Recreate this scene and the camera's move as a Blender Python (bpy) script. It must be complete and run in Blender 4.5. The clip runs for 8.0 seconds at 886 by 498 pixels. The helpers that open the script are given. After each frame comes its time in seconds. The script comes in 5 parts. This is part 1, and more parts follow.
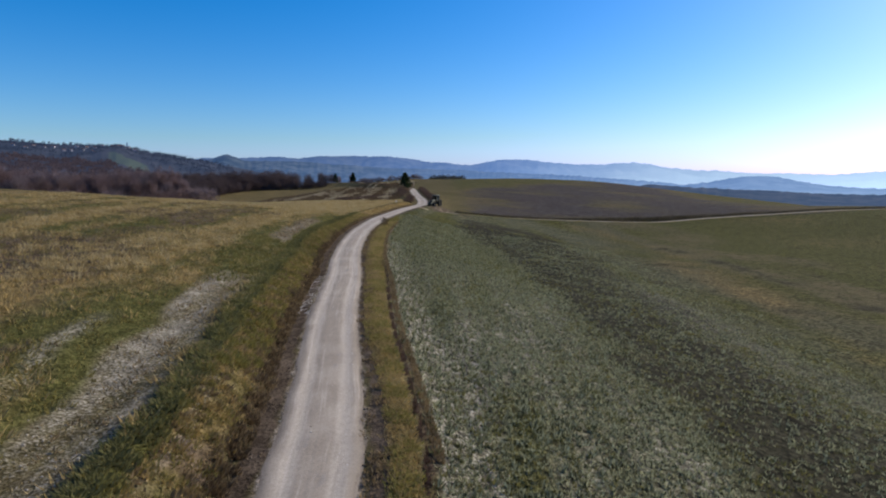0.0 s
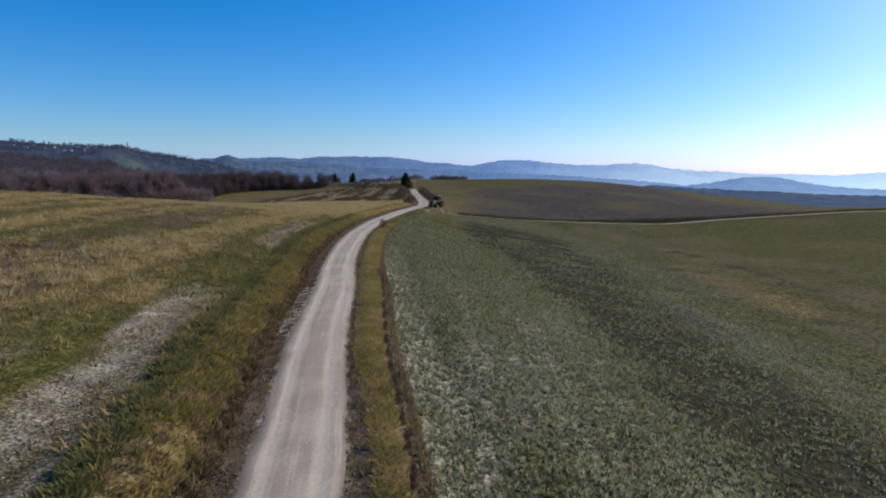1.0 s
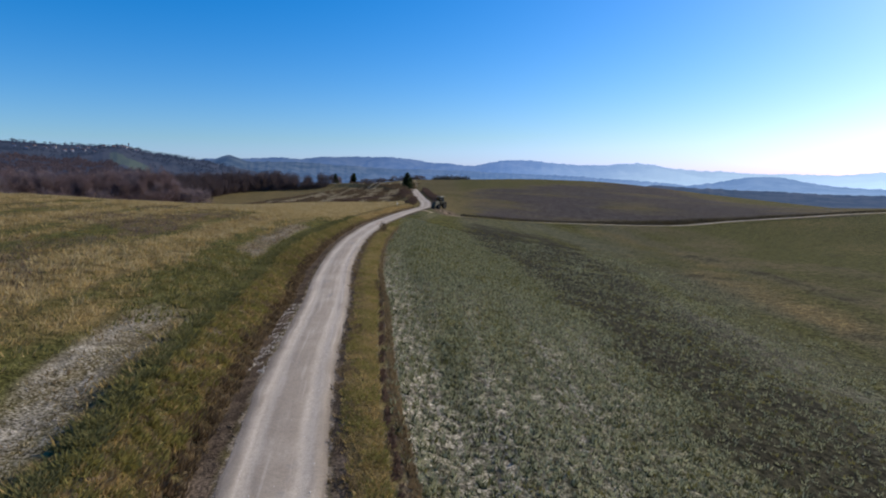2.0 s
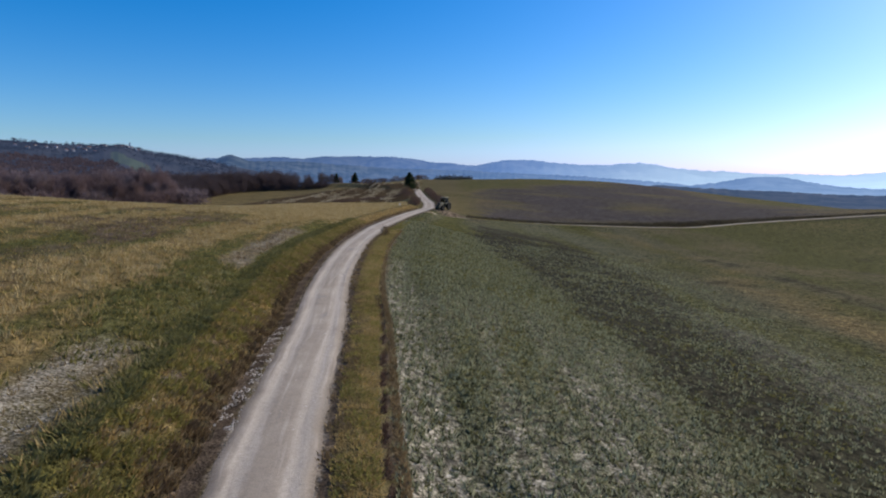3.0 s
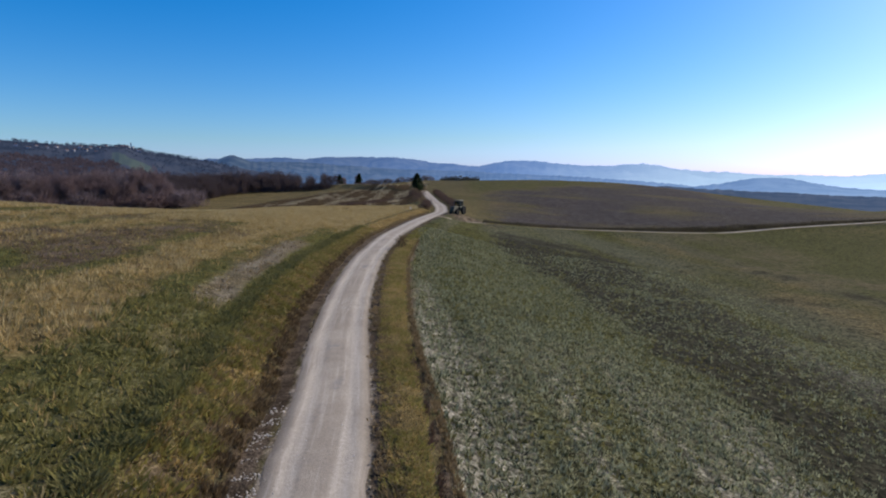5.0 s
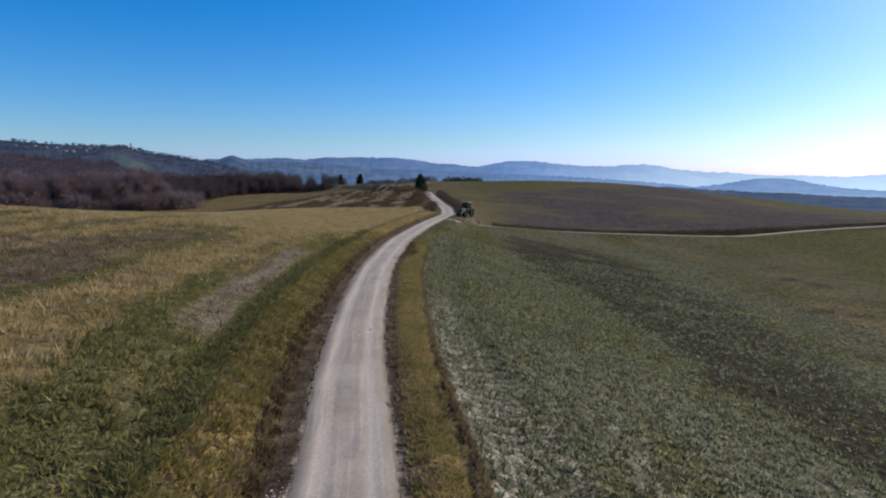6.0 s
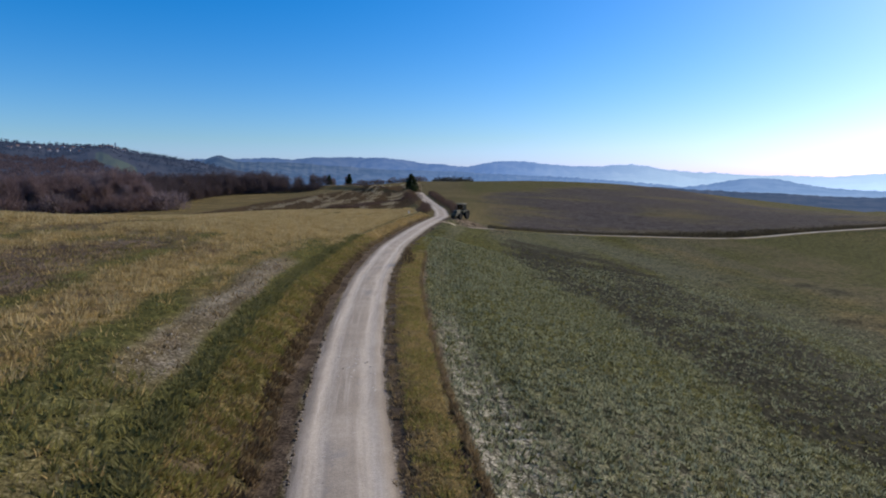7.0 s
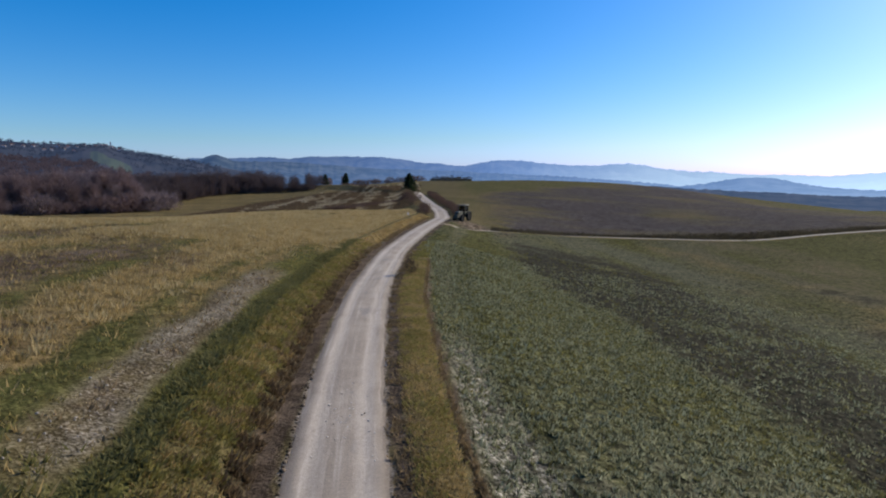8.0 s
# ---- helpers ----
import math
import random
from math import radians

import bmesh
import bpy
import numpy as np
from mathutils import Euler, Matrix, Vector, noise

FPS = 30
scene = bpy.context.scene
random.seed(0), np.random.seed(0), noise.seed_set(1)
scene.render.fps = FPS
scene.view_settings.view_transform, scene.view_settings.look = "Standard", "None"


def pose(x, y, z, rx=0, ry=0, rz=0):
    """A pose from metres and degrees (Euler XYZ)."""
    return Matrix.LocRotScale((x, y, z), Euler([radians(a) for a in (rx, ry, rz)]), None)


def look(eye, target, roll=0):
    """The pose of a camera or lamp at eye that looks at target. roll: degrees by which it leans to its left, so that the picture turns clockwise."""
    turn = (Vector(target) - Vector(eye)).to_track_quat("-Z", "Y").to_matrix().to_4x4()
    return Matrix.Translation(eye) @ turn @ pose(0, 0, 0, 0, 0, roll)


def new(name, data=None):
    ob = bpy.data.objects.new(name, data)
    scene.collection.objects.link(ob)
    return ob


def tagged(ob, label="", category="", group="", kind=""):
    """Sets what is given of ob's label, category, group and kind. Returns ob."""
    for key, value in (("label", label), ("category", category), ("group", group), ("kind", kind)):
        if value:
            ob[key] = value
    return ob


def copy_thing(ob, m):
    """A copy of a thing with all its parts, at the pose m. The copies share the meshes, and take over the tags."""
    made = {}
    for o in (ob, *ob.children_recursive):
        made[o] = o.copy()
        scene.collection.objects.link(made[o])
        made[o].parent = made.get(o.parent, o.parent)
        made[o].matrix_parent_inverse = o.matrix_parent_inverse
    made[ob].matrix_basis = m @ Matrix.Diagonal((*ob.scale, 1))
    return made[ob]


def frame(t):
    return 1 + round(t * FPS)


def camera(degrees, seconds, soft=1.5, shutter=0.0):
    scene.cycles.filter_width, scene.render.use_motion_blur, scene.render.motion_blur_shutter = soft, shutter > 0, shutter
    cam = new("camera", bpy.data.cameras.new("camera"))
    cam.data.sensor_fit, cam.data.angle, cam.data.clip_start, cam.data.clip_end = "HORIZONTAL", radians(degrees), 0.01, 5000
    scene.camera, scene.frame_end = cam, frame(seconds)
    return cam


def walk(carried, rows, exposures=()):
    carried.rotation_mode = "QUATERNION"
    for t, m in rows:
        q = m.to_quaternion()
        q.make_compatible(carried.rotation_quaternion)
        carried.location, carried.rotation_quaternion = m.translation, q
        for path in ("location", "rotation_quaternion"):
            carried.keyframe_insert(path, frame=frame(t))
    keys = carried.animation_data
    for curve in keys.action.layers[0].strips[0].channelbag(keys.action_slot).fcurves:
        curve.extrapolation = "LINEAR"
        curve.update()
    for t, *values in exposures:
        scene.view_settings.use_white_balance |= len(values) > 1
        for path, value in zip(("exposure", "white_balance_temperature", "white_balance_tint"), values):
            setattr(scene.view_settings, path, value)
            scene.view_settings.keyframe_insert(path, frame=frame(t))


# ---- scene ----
cam = camera(72.7, 8.0, soft=2.0)
METRES, EYE, TILT, LEAN, TURN = 50.0, 9.3, -6.2, 0.0, 0.0
ROWS = [
    (0.0, 0.0, 0.0, 0.0, -0.0, 0.0, -0.0),
    (0.5, -0.0017, 0.0612, 0.0053, 0.06, 0.09, -0.02),
    (1.0, -0.0041, 0.1233, 0.0118, 0.09, 0.05, -0.04),
    (1.5, -0.0074, 0.1862, 0.019, 0.17, 0.08, -0.05),
    (3.0, -0.0253, 0.374, 0.0431, 0.41, 0.04, -0.09),
    (3.5, -0.0376, 0.436, 0.0511, 0.47, 0.06, -0.09),
    (4.0, -0.0512, 0.4933, 0.0584, 0.51, 0.09, -0.08),
    (4.5, -0.0677, 0.5538, 0.0666, 0.56, 0.09, -0.13),
    (6.0, -0.1179, 0.7325, 0.0917, 0.58, 0.14, -0.16),
    (6.5, -0.1305, 0.7928, 0.0998, 0.12, 0.14, -0.13),
    (7.0, -0.141, 0.8536, 0.107, -0.48, 0.15, -0.04),
    (7.5, -0.1489, 0.9144, 0.1151, -0.71, 0.1, -0.01),
    (8.0, -0.1555, 0.9762, 0.1236, -0.76, 0.08, 0.01),
]
walk(cam, [(t, pose(0, 0, EYE, TILT, LEAN, TURN) @ pose(METRES * x, METRES * y, METRES * z, 90 + pitch, roll, yaw)) for t, x, y, z, yaw, pitch, roll in ROWS],
     exposures=((0.0, -0.08), (8.0, -0.08)))

# ---- daylight ----
SUN_ELEVATION, SUN_AZIMUTH = 31.0, 62.0          # azimuth clockwise from +y
world = bpy.data.worlds.new("sky")
scene.world = world
world.use_nodes = True
wt = world.node_tree
sky = wt.nodes.new("ShaderNodeTexSky")
sky.sky_type, sky.sun_disc = "NISHITA", False
sky.sun_elevation, sky.sun_rotation = radians(SUN_ELEVATION), radians(SUN_AZIMUTH)
sky.air_density, sky.dust_density, sky.ozone_density = 1.0, 0.95, 5.0
wt.nodes["Background"].inputs["Strength"].default_value = 0.15
deep = wt.nodes.new("ShaderNodeHueSaturation")
deep.inputs["Hue"].default_value, deep.inputs["Saturation"].default_value = 0.5, 1.42
clear = wt.nodes.new("ShaderNodeVectorMath")
clear.operation, clear.inputs[1].default_value = "MULTIPLY", (0.935, 0.972, 1.095)
wt.links.new(sky.outputs[0], deep.inputs["Color"])
wt.links.new(deep.outputs[0], clear.inputs[0])
split, join, least = wt.nodes.new("ShaderNodeSeparateColor"), wt.nodes.new("ShaderNodeCombineColor"), wt.nodes.new("ShaderNodeMath")
lift = wt.nodes.new("ShaderNodeMath")          # clear winter air: no yellow band over the horizon
lift.operation, lift.inputs[1].default_value, least.operation = "MULTIPLY", 1.34, "MAXIMUM"
wt.links.new(clear.outputs[0], split.inputs[0])
wt.links.new(split.outputs["Green"], lift.inputs[0])
wt.links.new(split.outputs["Blue"], least.inputs[0])
wt.links.new(lift.outputs[0], least.inputs[1])
wt.links.new(split.outputs["Red"], join.inputs["Red"])
wt.links.new(split.outputs["Green"], join.inputs["Green"])
wt.links.new(least.outputs[0], join.inputs["Blue"])
wt.links.new(join.outputs[0], wt.nodes["Background"].inputs["Color"])
sun_data = bpy.data.lights.new("sun", "SUN")
sun_data.energy, sun_data.angle, sun_data.color = 5.0, radians(0.5), (1.0, 0.885, 0.70)
sun = new("sun", sun_data)
e, a = radians(SUN_ELEVATION), radians(SUN_AZIMUTH)
sun.matrix_world = look((300 * math.sin(a) * math.cos(e), 300 * math.cos(a) * math.cos(e), 300 * math.sin(e)), (0, 0, 0))

rng = np.random.default_rng(7)


# ---- materials ----
class Nodes:
    """A small helper to write a node material line by line."""

    def __init__(self, name):
        self.mat = bpy.data.materials.new(name)
        self.mat.use_nodes = True
        self.tree = self.mat.node_tree
        self.bsdf = self.tree.nodes["Principled BSDF"]
        self.geo = self.tree.nodes.new("ShaderNodeNewGeometry")
        self.pos = self.geo.outputs["Position"]

    def put(self, socket, value):
        if hasattr(value, "links"):
            self.tree.links.new(value, socket)
        elif isinstance(value, (tuple, list)) and len(value) == 3 and socket.type == "RGBA":
            socket.default_value = (*value, 1)
        else:
            socket.default_value = value

    def attr(self, name):
        n = self.tree.nodes.new("ShaderNodeAttribute")
        n.attribute_name = name
        return n.outputs["Fac"]

    def noise(self, scale, detail=3.0, rough=0.55, stretch=(1, 1, 1), local=False):
        n = self.tree.nodes.new("ShaderNodeTexNoise")
        n.inputs["Scale"].default_value, n.inputs["Detail"].default_value, n.inputs["Roughness"].default_value = scale, detail, rough
        src = self.pos
        if local:
            src = self.tree.nodes.new("ShaderNodeTexCoord").outputs["Object"]
        m = self.tree.nodes.new("ShaderNodeMapping")
        m.inputs["Scale"].default_value = stretch
        self.tree.links.new(src, m.inputs["Vector"])
        self.tree.links.new(m.outputs[0], n.inputs["Vector"])
        return n.outputs["Fac"]

    def math(self, op, a, b=0.0, clamp=False):
        n = self.tree.nodes.new("ShaderNodeMath")
        n.operation, n.use_clamp = op, clamp
        self.put(n.inputs[0], a)
        self.put(n.inputs[1], b)
        return n.outputs[0]

    def step(self, x, low, high, to_low=0.0, to_high=1.0):
        n = self.tree.nodes.new("ShaderNodeMapRange")
        n.interpolation_type = "SMOOTHSTEP"
        for k, v in enumerate((x, low, high, to_low, to_high)):
            self.put(n.inputs[k], v)
        return n.outputs[0]

    def mix(self, f, a, b):
        n = self.tree.nodes.new("ShaderNodeMix")
        n.data_type = "RGBA"
        self.put(n.inputs[0], f)
        self.put(n.inputs[6], a)
        self.put(n.inputs[7], b)
        return n.outputs[2]

    def scale(self, color, f):
        n = self.tree.nodes.new("ShaderNodeVectorMath")
        n.operation = "SCALE"
        self.put(n.inputs[0], color)
        self.put(n.inputs["Scale"], f)
        return n.outputs[0]

    def bump(self, height, strength, distance):
        n = self.tree.nodes.new("ShaderNodeBump")
        n.inputs["Strength"].default_value, n.inputs["Distance"].default_value = strength, distance
        self.tree.links.new(height, n.inputs["Height"])
        self.tree.links.new(n.outputs[0], self.bsdf.inputs["Normal"])

    def done(self, color, rough=0.9, spec=0.2, metal=0.0):
        self.put(self.bsdf.inputs["Base Color"], color)
        self.put(self.bsdf.inputs["Roughness"], rough)
        self.bsdf.inputs["Specular IOR Level"].default_value = spec
        self.bsdf.inputs["Metallic"].default_value = metal
        return self.mat


def plain(name, c, rough=0.6, spec=0.3, metal=0.0, grain=6.0, amount=0.35):
    """A painted, rusty or stony surface with grain at two scales."""
    n = Nodes(name)
    f = n.math("ADD", n.step(n.noise(grain, 4, local=True), 0.3, 0.75, 1 - amount, 1.0), n.step(n.noise(grain * 6, 2, local=True), 0.3, 0.7, -0.08, 0.08))
    return n.done(n.scale(tuple(c), f), rough, spec, metal)


def ground_material():
    n = Nodes("field_ground")
    big = n.noise(0.06, 4, 0.6)
    mid = n.noise(0.45, 4, 0.6)
    fine = n.noise(3.2, 4, 0.7)
    speck = n.noise(9.0, 3, 0.7)
    rows_a = n.noise(0.8, 3, 0.6, (1.0, 0.12, 1.0))
    gold, green, pale, soil, gravel, damp = (n.attr(k) for k in ("gold", "green", "pale", "soil", "gravel", "damp"))

    def mask(m, soft=0.28):
        w = n.math("ADD", n.math("MULTIPLY", n.math("SUBTRACT", fine, 0.5), 0.9), n.math("MULTIPLY", n.math("SUBTRACT", mid, 0.5), 0.9))
        return n.step(n.math("ADD", m, n.math("MULTIPLY", w, 0.55)), 0.5 - soft, 0.5 + soft)

    col = n.mix(n.step(big, 0.35, 0.65), (0.098, 0.080, 0.034), (0.135, 0.104, 0.050))
    col = n.mix(n.step(mid, 0.42, 0.68, 0, 0.55), col, (0.084, 0.081, 0.030))
    col = n.mix(n.math("MULTIPLY", n.attr("crop"), 0.75), col, n.mix(n.step(fine, 0.35, 0.65), (0.062, 0.066, 0.038), (0.116, 0.121, 0.076)))
    col = n.mix(mask(green), col, n.mix(n.step(fine, 0.35, 0.65), (0.049, 0.050, 0.015), (0.112, 0.104, 0.034)))
    col = n.mix(mask(gold), col, n.mix(n.step(fine, 0.35, 0.65), (0.150, 0.106, 0.042), (0.262, 0.188, 0.082)))
    col = n.mix(mask(soil), col, n.mix(n.step(mid, 0.35, 0.65), (0.076, 0.054, 0.035), (0.138, 0.102, 0.070)))
    # damp soil, and the ditch's shade line put into the colour
    col = n.mix(mask(damp), col, n.mix(n.step(fine, 0.35, 0.65), (0.027, 0.026, 0.016), (0.058, 0.052, 0.031)))
    col = n.mix(n.math("MULTIPLY", n.step(n.attr("tilled"), 0.1, 0.9), 0.85), col, n.mix(n.step(mid, 0.35, 0.65), (0.048, 0.040, 0.040), (0.078, 0.067, 0.067)))
    stony = n.step(n.math("ADD", n.math("MULTIPLY", speck, 0.65), n.math("MULTIPLY", rows_a, 0.45)), 0.46, 0.66)
    col = n.mix(n.math("MULTIPLY", n.step(pale, 0.05, 0.95), stony), col, n.mix(n.step(fine, 0.3, 0.7), (0.165, 0.142, 0.105), (0.37, 0.335, 0.272)))
    col = n.mix(mask(gravel, 0.2), col, n.mix(n.step(fine, 0.35, 0.65), (0.20, 0.155, 0.105), (0.32, 0.262, 0.195)))
    col = n.scale(col, n.step(speck, 0.34, 0.66, 0.5, 1.3))
    col = n.scale(col, n.step(n.noise(1.3, 3, 0.6), 0.36, 0.64, 0.72, 1.18))
    # dark soil and shade between crop plants, put into the colour as specks
    gap_shade = n.step(n.noise(2.9, 2, 0.5, (1.0, 0.75, 1.0)), 0.40, 0.54, 0.42, 1.25)
    col = n.scale(col, n.math("ADD", 1.0, n.math("MULTIPLY", n.attr("crop"), n.math("SUBTRACT", gap_shade, 1.0))))
    n.bump(n.math("ADD", fine, n.math("MULTIPLY", speck, 0.5)), 0.9, 0.12)
    return n.done(col, 1.0, 0.03)


def road_material():
    n = Nodes("white_gravel")
    u = n.attr("u")
    big = n.noise(0.35, 4, 0.6)
    along = n.noise(1.1, 4, 0.6, (1, 0.1, 1))
    fine = n.noise(7.0, 4, 0.7)
    speck = n.noise(26.0, 3, 0.7)
    au = n.math("ABSOLUTE", u)
    lie = n.tree.nodes.new("ShaderNodeCombineXYZ")
    n.put(lie.inputs[0], n.math("MULTIPLY", u, 3.2))
    n.put(lie.inputs[1], n.math("MULTIPLY", n.attr("along"), 0.09))
    ruts = n.tree.nodes.new("ShaderNodeTexNoise")
    ruts.inputs["Scale"].default_value, ruts.inputs["Detail"].default_value = 1.6, 3.0
    n.put(ruts.inputs["Vector"], lie.outputs[0])
    w = n.math("ADD", au, n.math("MULTIPLY", n.math("SUBTRACT", along, 0.5), 0.5))
    rut = n.math("MULTIPLY", n.step(w, 0.42, 0.70), n.step(w, 1.30, 0.98))
    col = n.mix(n.step(big, 0.35, 0.65), (0.335, 0.276, 0.213), (0.42, 0.352, 0.275))
    col = n.mix(n.math("MULTIPLY", rut, 0.6), col, (0.55, 0.472, 0.38))
    col = n.mix(n.step(n.math("ADD", au, n.math("MULTIPLY", n.math("SUBTRACT", fine, 0.5), 0.7)), 1.28, 1.65), col, (0.23, 0.185, 0.135))
    col = n.mix(n.step(along, 0.55, 0.72, 0.0, 0.35), col, (0.27, 0.225, 0.17))
    col = n.mix(n.step(ruts.outputs["Fac"], 0.52, 0.70, 0.0, 0.36), col, (0.60, 0.52, 0.43))
    col = n.mix(n.step(ruts.outputs["Fac"], 0.46, 0.30, 0.0, 0.3), col, (0.27, 0.235, 0.195))
    col = n.mix(n.math("MULTIPLY", n.step(n.noise(0.8, 3, 0.6, (1.0, 0.5, 1.0)), 0.56, 0.68), n.step(au, 0.75, 0.35, 0.0, 0.55)), col, (0.255, 0.235, 0.215))
    col = n.scale(col, n.step(speck, 0.3, 0.7, 0.8, 1.1))
    col = n.scale(col, n.step(fine, 0.3, 0.7, 0.88, 1.06))
    n.bump(n.math("ADD", fine, speck), 0.6, 0.03)
    return n.done(col, 0.95, 0.12)


def leaf_material(name, dark, light, patch=0.25, spread=0.5, through_light=0.45):
    """Blades, leaves and twigs: every blade a shade of its own, in drifts."""
    n = Nodes(name)
    r = n.geo.outputs["Random Per Island"]
    f = n.math("ADD", n.math("MULTIPLY", r, spread), n.math("MULTIPLY", n.noise(patch, 3), 1.3 - spread))
    col = n.mix(n.step(f, 0.25, 0.85), tuple(dark), tuple(light))
    thin = n.tree.nodes.new("ShaderNodeBsdfTranslucent")
    both = n.tree.nodes.new("ShaderNodeMixShader")
    both.inputs[0].default_value = through_light
    n.put(thin.inputs["Color"], col)
    mat = n.done(col, 0.85, 0.15)
    n.tree.links.new(n.bsdf.outputs[0], both.inputs[1])
    n.tree.links.new(thin.outputs[0], both.inputs[2])
    n.tree.links.new(both.outputs[0], n.tree.nodes["Material Output"].inputs["Surface"])
    return mat


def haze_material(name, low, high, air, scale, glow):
    """Far hills; the blue air in front of them is painted on as a glow."""
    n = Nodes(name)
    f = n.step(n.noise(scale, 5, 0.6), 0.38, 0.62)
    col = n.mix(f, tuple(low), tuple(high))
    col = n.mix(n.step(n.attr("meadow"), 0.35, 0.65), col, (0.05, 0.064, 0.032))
    # haze colour: emitted by the surface, paler where air is high
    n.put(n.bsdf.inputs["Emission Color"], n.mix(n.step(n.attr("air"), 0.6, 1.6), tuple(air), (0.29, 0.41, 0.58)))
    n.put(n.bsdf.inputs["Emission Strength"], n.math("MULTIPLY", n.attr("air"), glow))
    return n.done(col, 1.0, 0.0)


M = {
    "ground": ground_material(),
    "road": road_material(),
    "track": plain("track_earth", (0.40, 0.345, 0.265), 0.95, 0.1, grain=0.8),
    "twig_dark": leaf_material("dark_twigs", (0.048, 0.031, 0.024), (0.135, 0.087, 0.066), 0.05),
    "gold": leaf_material("dry_grass", (0.215, 0.152, 0.054), (0.45, 0.326, 0.138)),
    "straw": leaf_material("straw", (0.30, 0.22, 0.095), (0.54, 0.42, 0.21)),
    "olive": leaf_material("olive_grass", (0.115, 0.099, 0.031), (0.27, 0.222, 0.074)),
    "green": leaf_material("green_grass", (0.092, 0.090, 0.028), (0.225, 0.20, 0.066)),
    "dark": leaf_material("dark_weeds", (0.072, 0.075, 0.027), (0.195, 0.177, 0.070)),
    "brown": leaf_material("brown_weeds", (0.10, 0.071, 0.036), (0.27, 0.195, 0.105)),
    "crop": leaf_material("winter_crop", (0.042, 0.046, 0.020), (0.36, 0.362, 0.218), 0.15, 0.9),
    "stone": leaf_material("field_stones", (0.15, 0.128, 0.10), (0.34, 0.30, 0.245), 0.25, 0.5, 0.0),
    "clod": leaf_material("earth_clods", (0.07, 0.048, 0.030), (0.17, 0.125, 0.082), 0.25, 0.6, 0.0),
    "litter": leaf_material("rotten_weeds", (0.050, 0.034, 0.020), (0.16, 0.11, 0.062), 0.25),
    "scrub": leaf_material("dark_scrub", (0.030, 0.028, 0.017), (0.10, 0.083, 0.052), 0.2),
    # darker copy of the bare twigs, with the wood's deep shade in the colour
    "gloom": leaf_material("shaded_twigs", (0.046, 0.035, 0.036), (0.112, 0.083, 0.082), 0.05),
    "stalk": leaf_material("bleached_stalks", (0.24, 0.19, 0.115), (0.44, 0.365, 0.24)),
    "pale_stone": leaf_material("pale_stones", (0.36, 0.31, 0.25), (0.66, 0.60, 0.52), 0.25, 0.8, 0.0),
    "lush": leaf_material("yellow_green_grass", (0.125, 0.115, 0.032), (0.30, 0.258, 0.078)),
    "twig": leaf_material("bare_twigs", (0.092, 0.064, 0.062), (0.212, 0.147, 0.140), 0.05),
    "twig_grey": leaf_material("grey_twigs", (0.102, 0.080, 0.083), (0.240, 0.184, 0.184), 0.05),
    "needle": leaf_material("needles", (0.010, 0.018, 0.009), (0.035, 0.052, 0.022), 0.4),
    "bark": plain("bark", (0.085, 0.065, 0.05), 0.95, 0.1),
    # leaf colour lightened and greyed to hold the haze in front
    "far_wood": leaf_material("far_wood", (0.034, 0.042, 0.038), (0.075, 0.076, 0.072), 0.02),
}

# ---- the lie of the land ----
ROAD = [(-1.7, -40, -2.0), (-3.1, 0, -0.7), (-4.3, 19, -0.1), (-5.5, 28, 0.25), (-7.1, 38, 0.65), (-9.1, 55, 1.1), (-10.7, 66, 1.35), (-12.0, 80, 1.75),
        (-12.9, 98, 2.05), (-12.7, 115, 2.4), (-11.3, 133, 2.7), (-9.2, 152, 3.0), (-7.4, 167, 3.1), (-6.2, 178, 3.2), (-6.4, 190, 3.7), (-8.8, 213, 4.7),
        (-12.6, 255, 6.2), (-14.6, 276, 7.1), (-20, 289, 7.9), (-29, 302, 8.85), (-39.5, 326, 9.5), (-49.5, 345, 10.0), (-64, 368, 9.9), (-90, 400, 9.0)]
TRACK = [(-8.0, 157, 2.6), (-1.0, 162, 1.7), (7.0, 168, 0.8), (20, 178, -0.8), (41, 185, -2.0), (64, 187, -2.6), (85, 191, -1.5), (102, 193, -0.6), (130, 194, 0.9), (190, 190, 2.2)]
XS = np.array([-300, -150, -90, -55, -32, -20, -8, 4, 20, 40, 80, 160, 320.0])
STATIONS = {
    -60: (8, 7, 6, 5, 3.6, 2.6, -0.8, -2.2, -4.5, -6.5, -8, -6, 2),
    30: (10, 9, 7, 5.4, 4.1, 3.2, 0.5, -1.35, -4.65, -7.0, -7.8, -4.4, 3),
    65: (13, 11, 9.2, 6.9, 4.9, 3.95, 1.5, -1.3, -4.25, -6.9, -7.4, -3.4, 3),
    100: (12, 11, 9.3, 6.8, 5.1, 3.85, 2, -1.2, -3.5, -6.1, -6.1, -1.8, 3),
    150: (1, 2.5, 3.6, 4.3, 4.1, 3.5, 2.9, 0.6, -2.2, -4.6, -5.0, 0.3, 2.5),
    200: (2, 0.4, 0.4, 3.1, 3.7, 3.7, 4.2, 2.4, 0.2, -1.2, -1.0, 1.5, -2),
    280: (7, 1.4, 1.0, 4.4, 6.2, 7.0, 7.2, 7, 6.8, 6, 4.5, -1.5, -12),
    380: (6, 5.5, 6.0, 9.2, 11.0, 12.0, 12.1, 12, 12.3, 12.5, 11.5, 3, -16),
    500: (0, 0, 0, 3, 6, 7, 7, 6, 6, 5, 2, -8, -22),
    700: (-25, -25, -25, -24, -22, -20, -18, -18, -18, -18, -20, -25, -34),
}


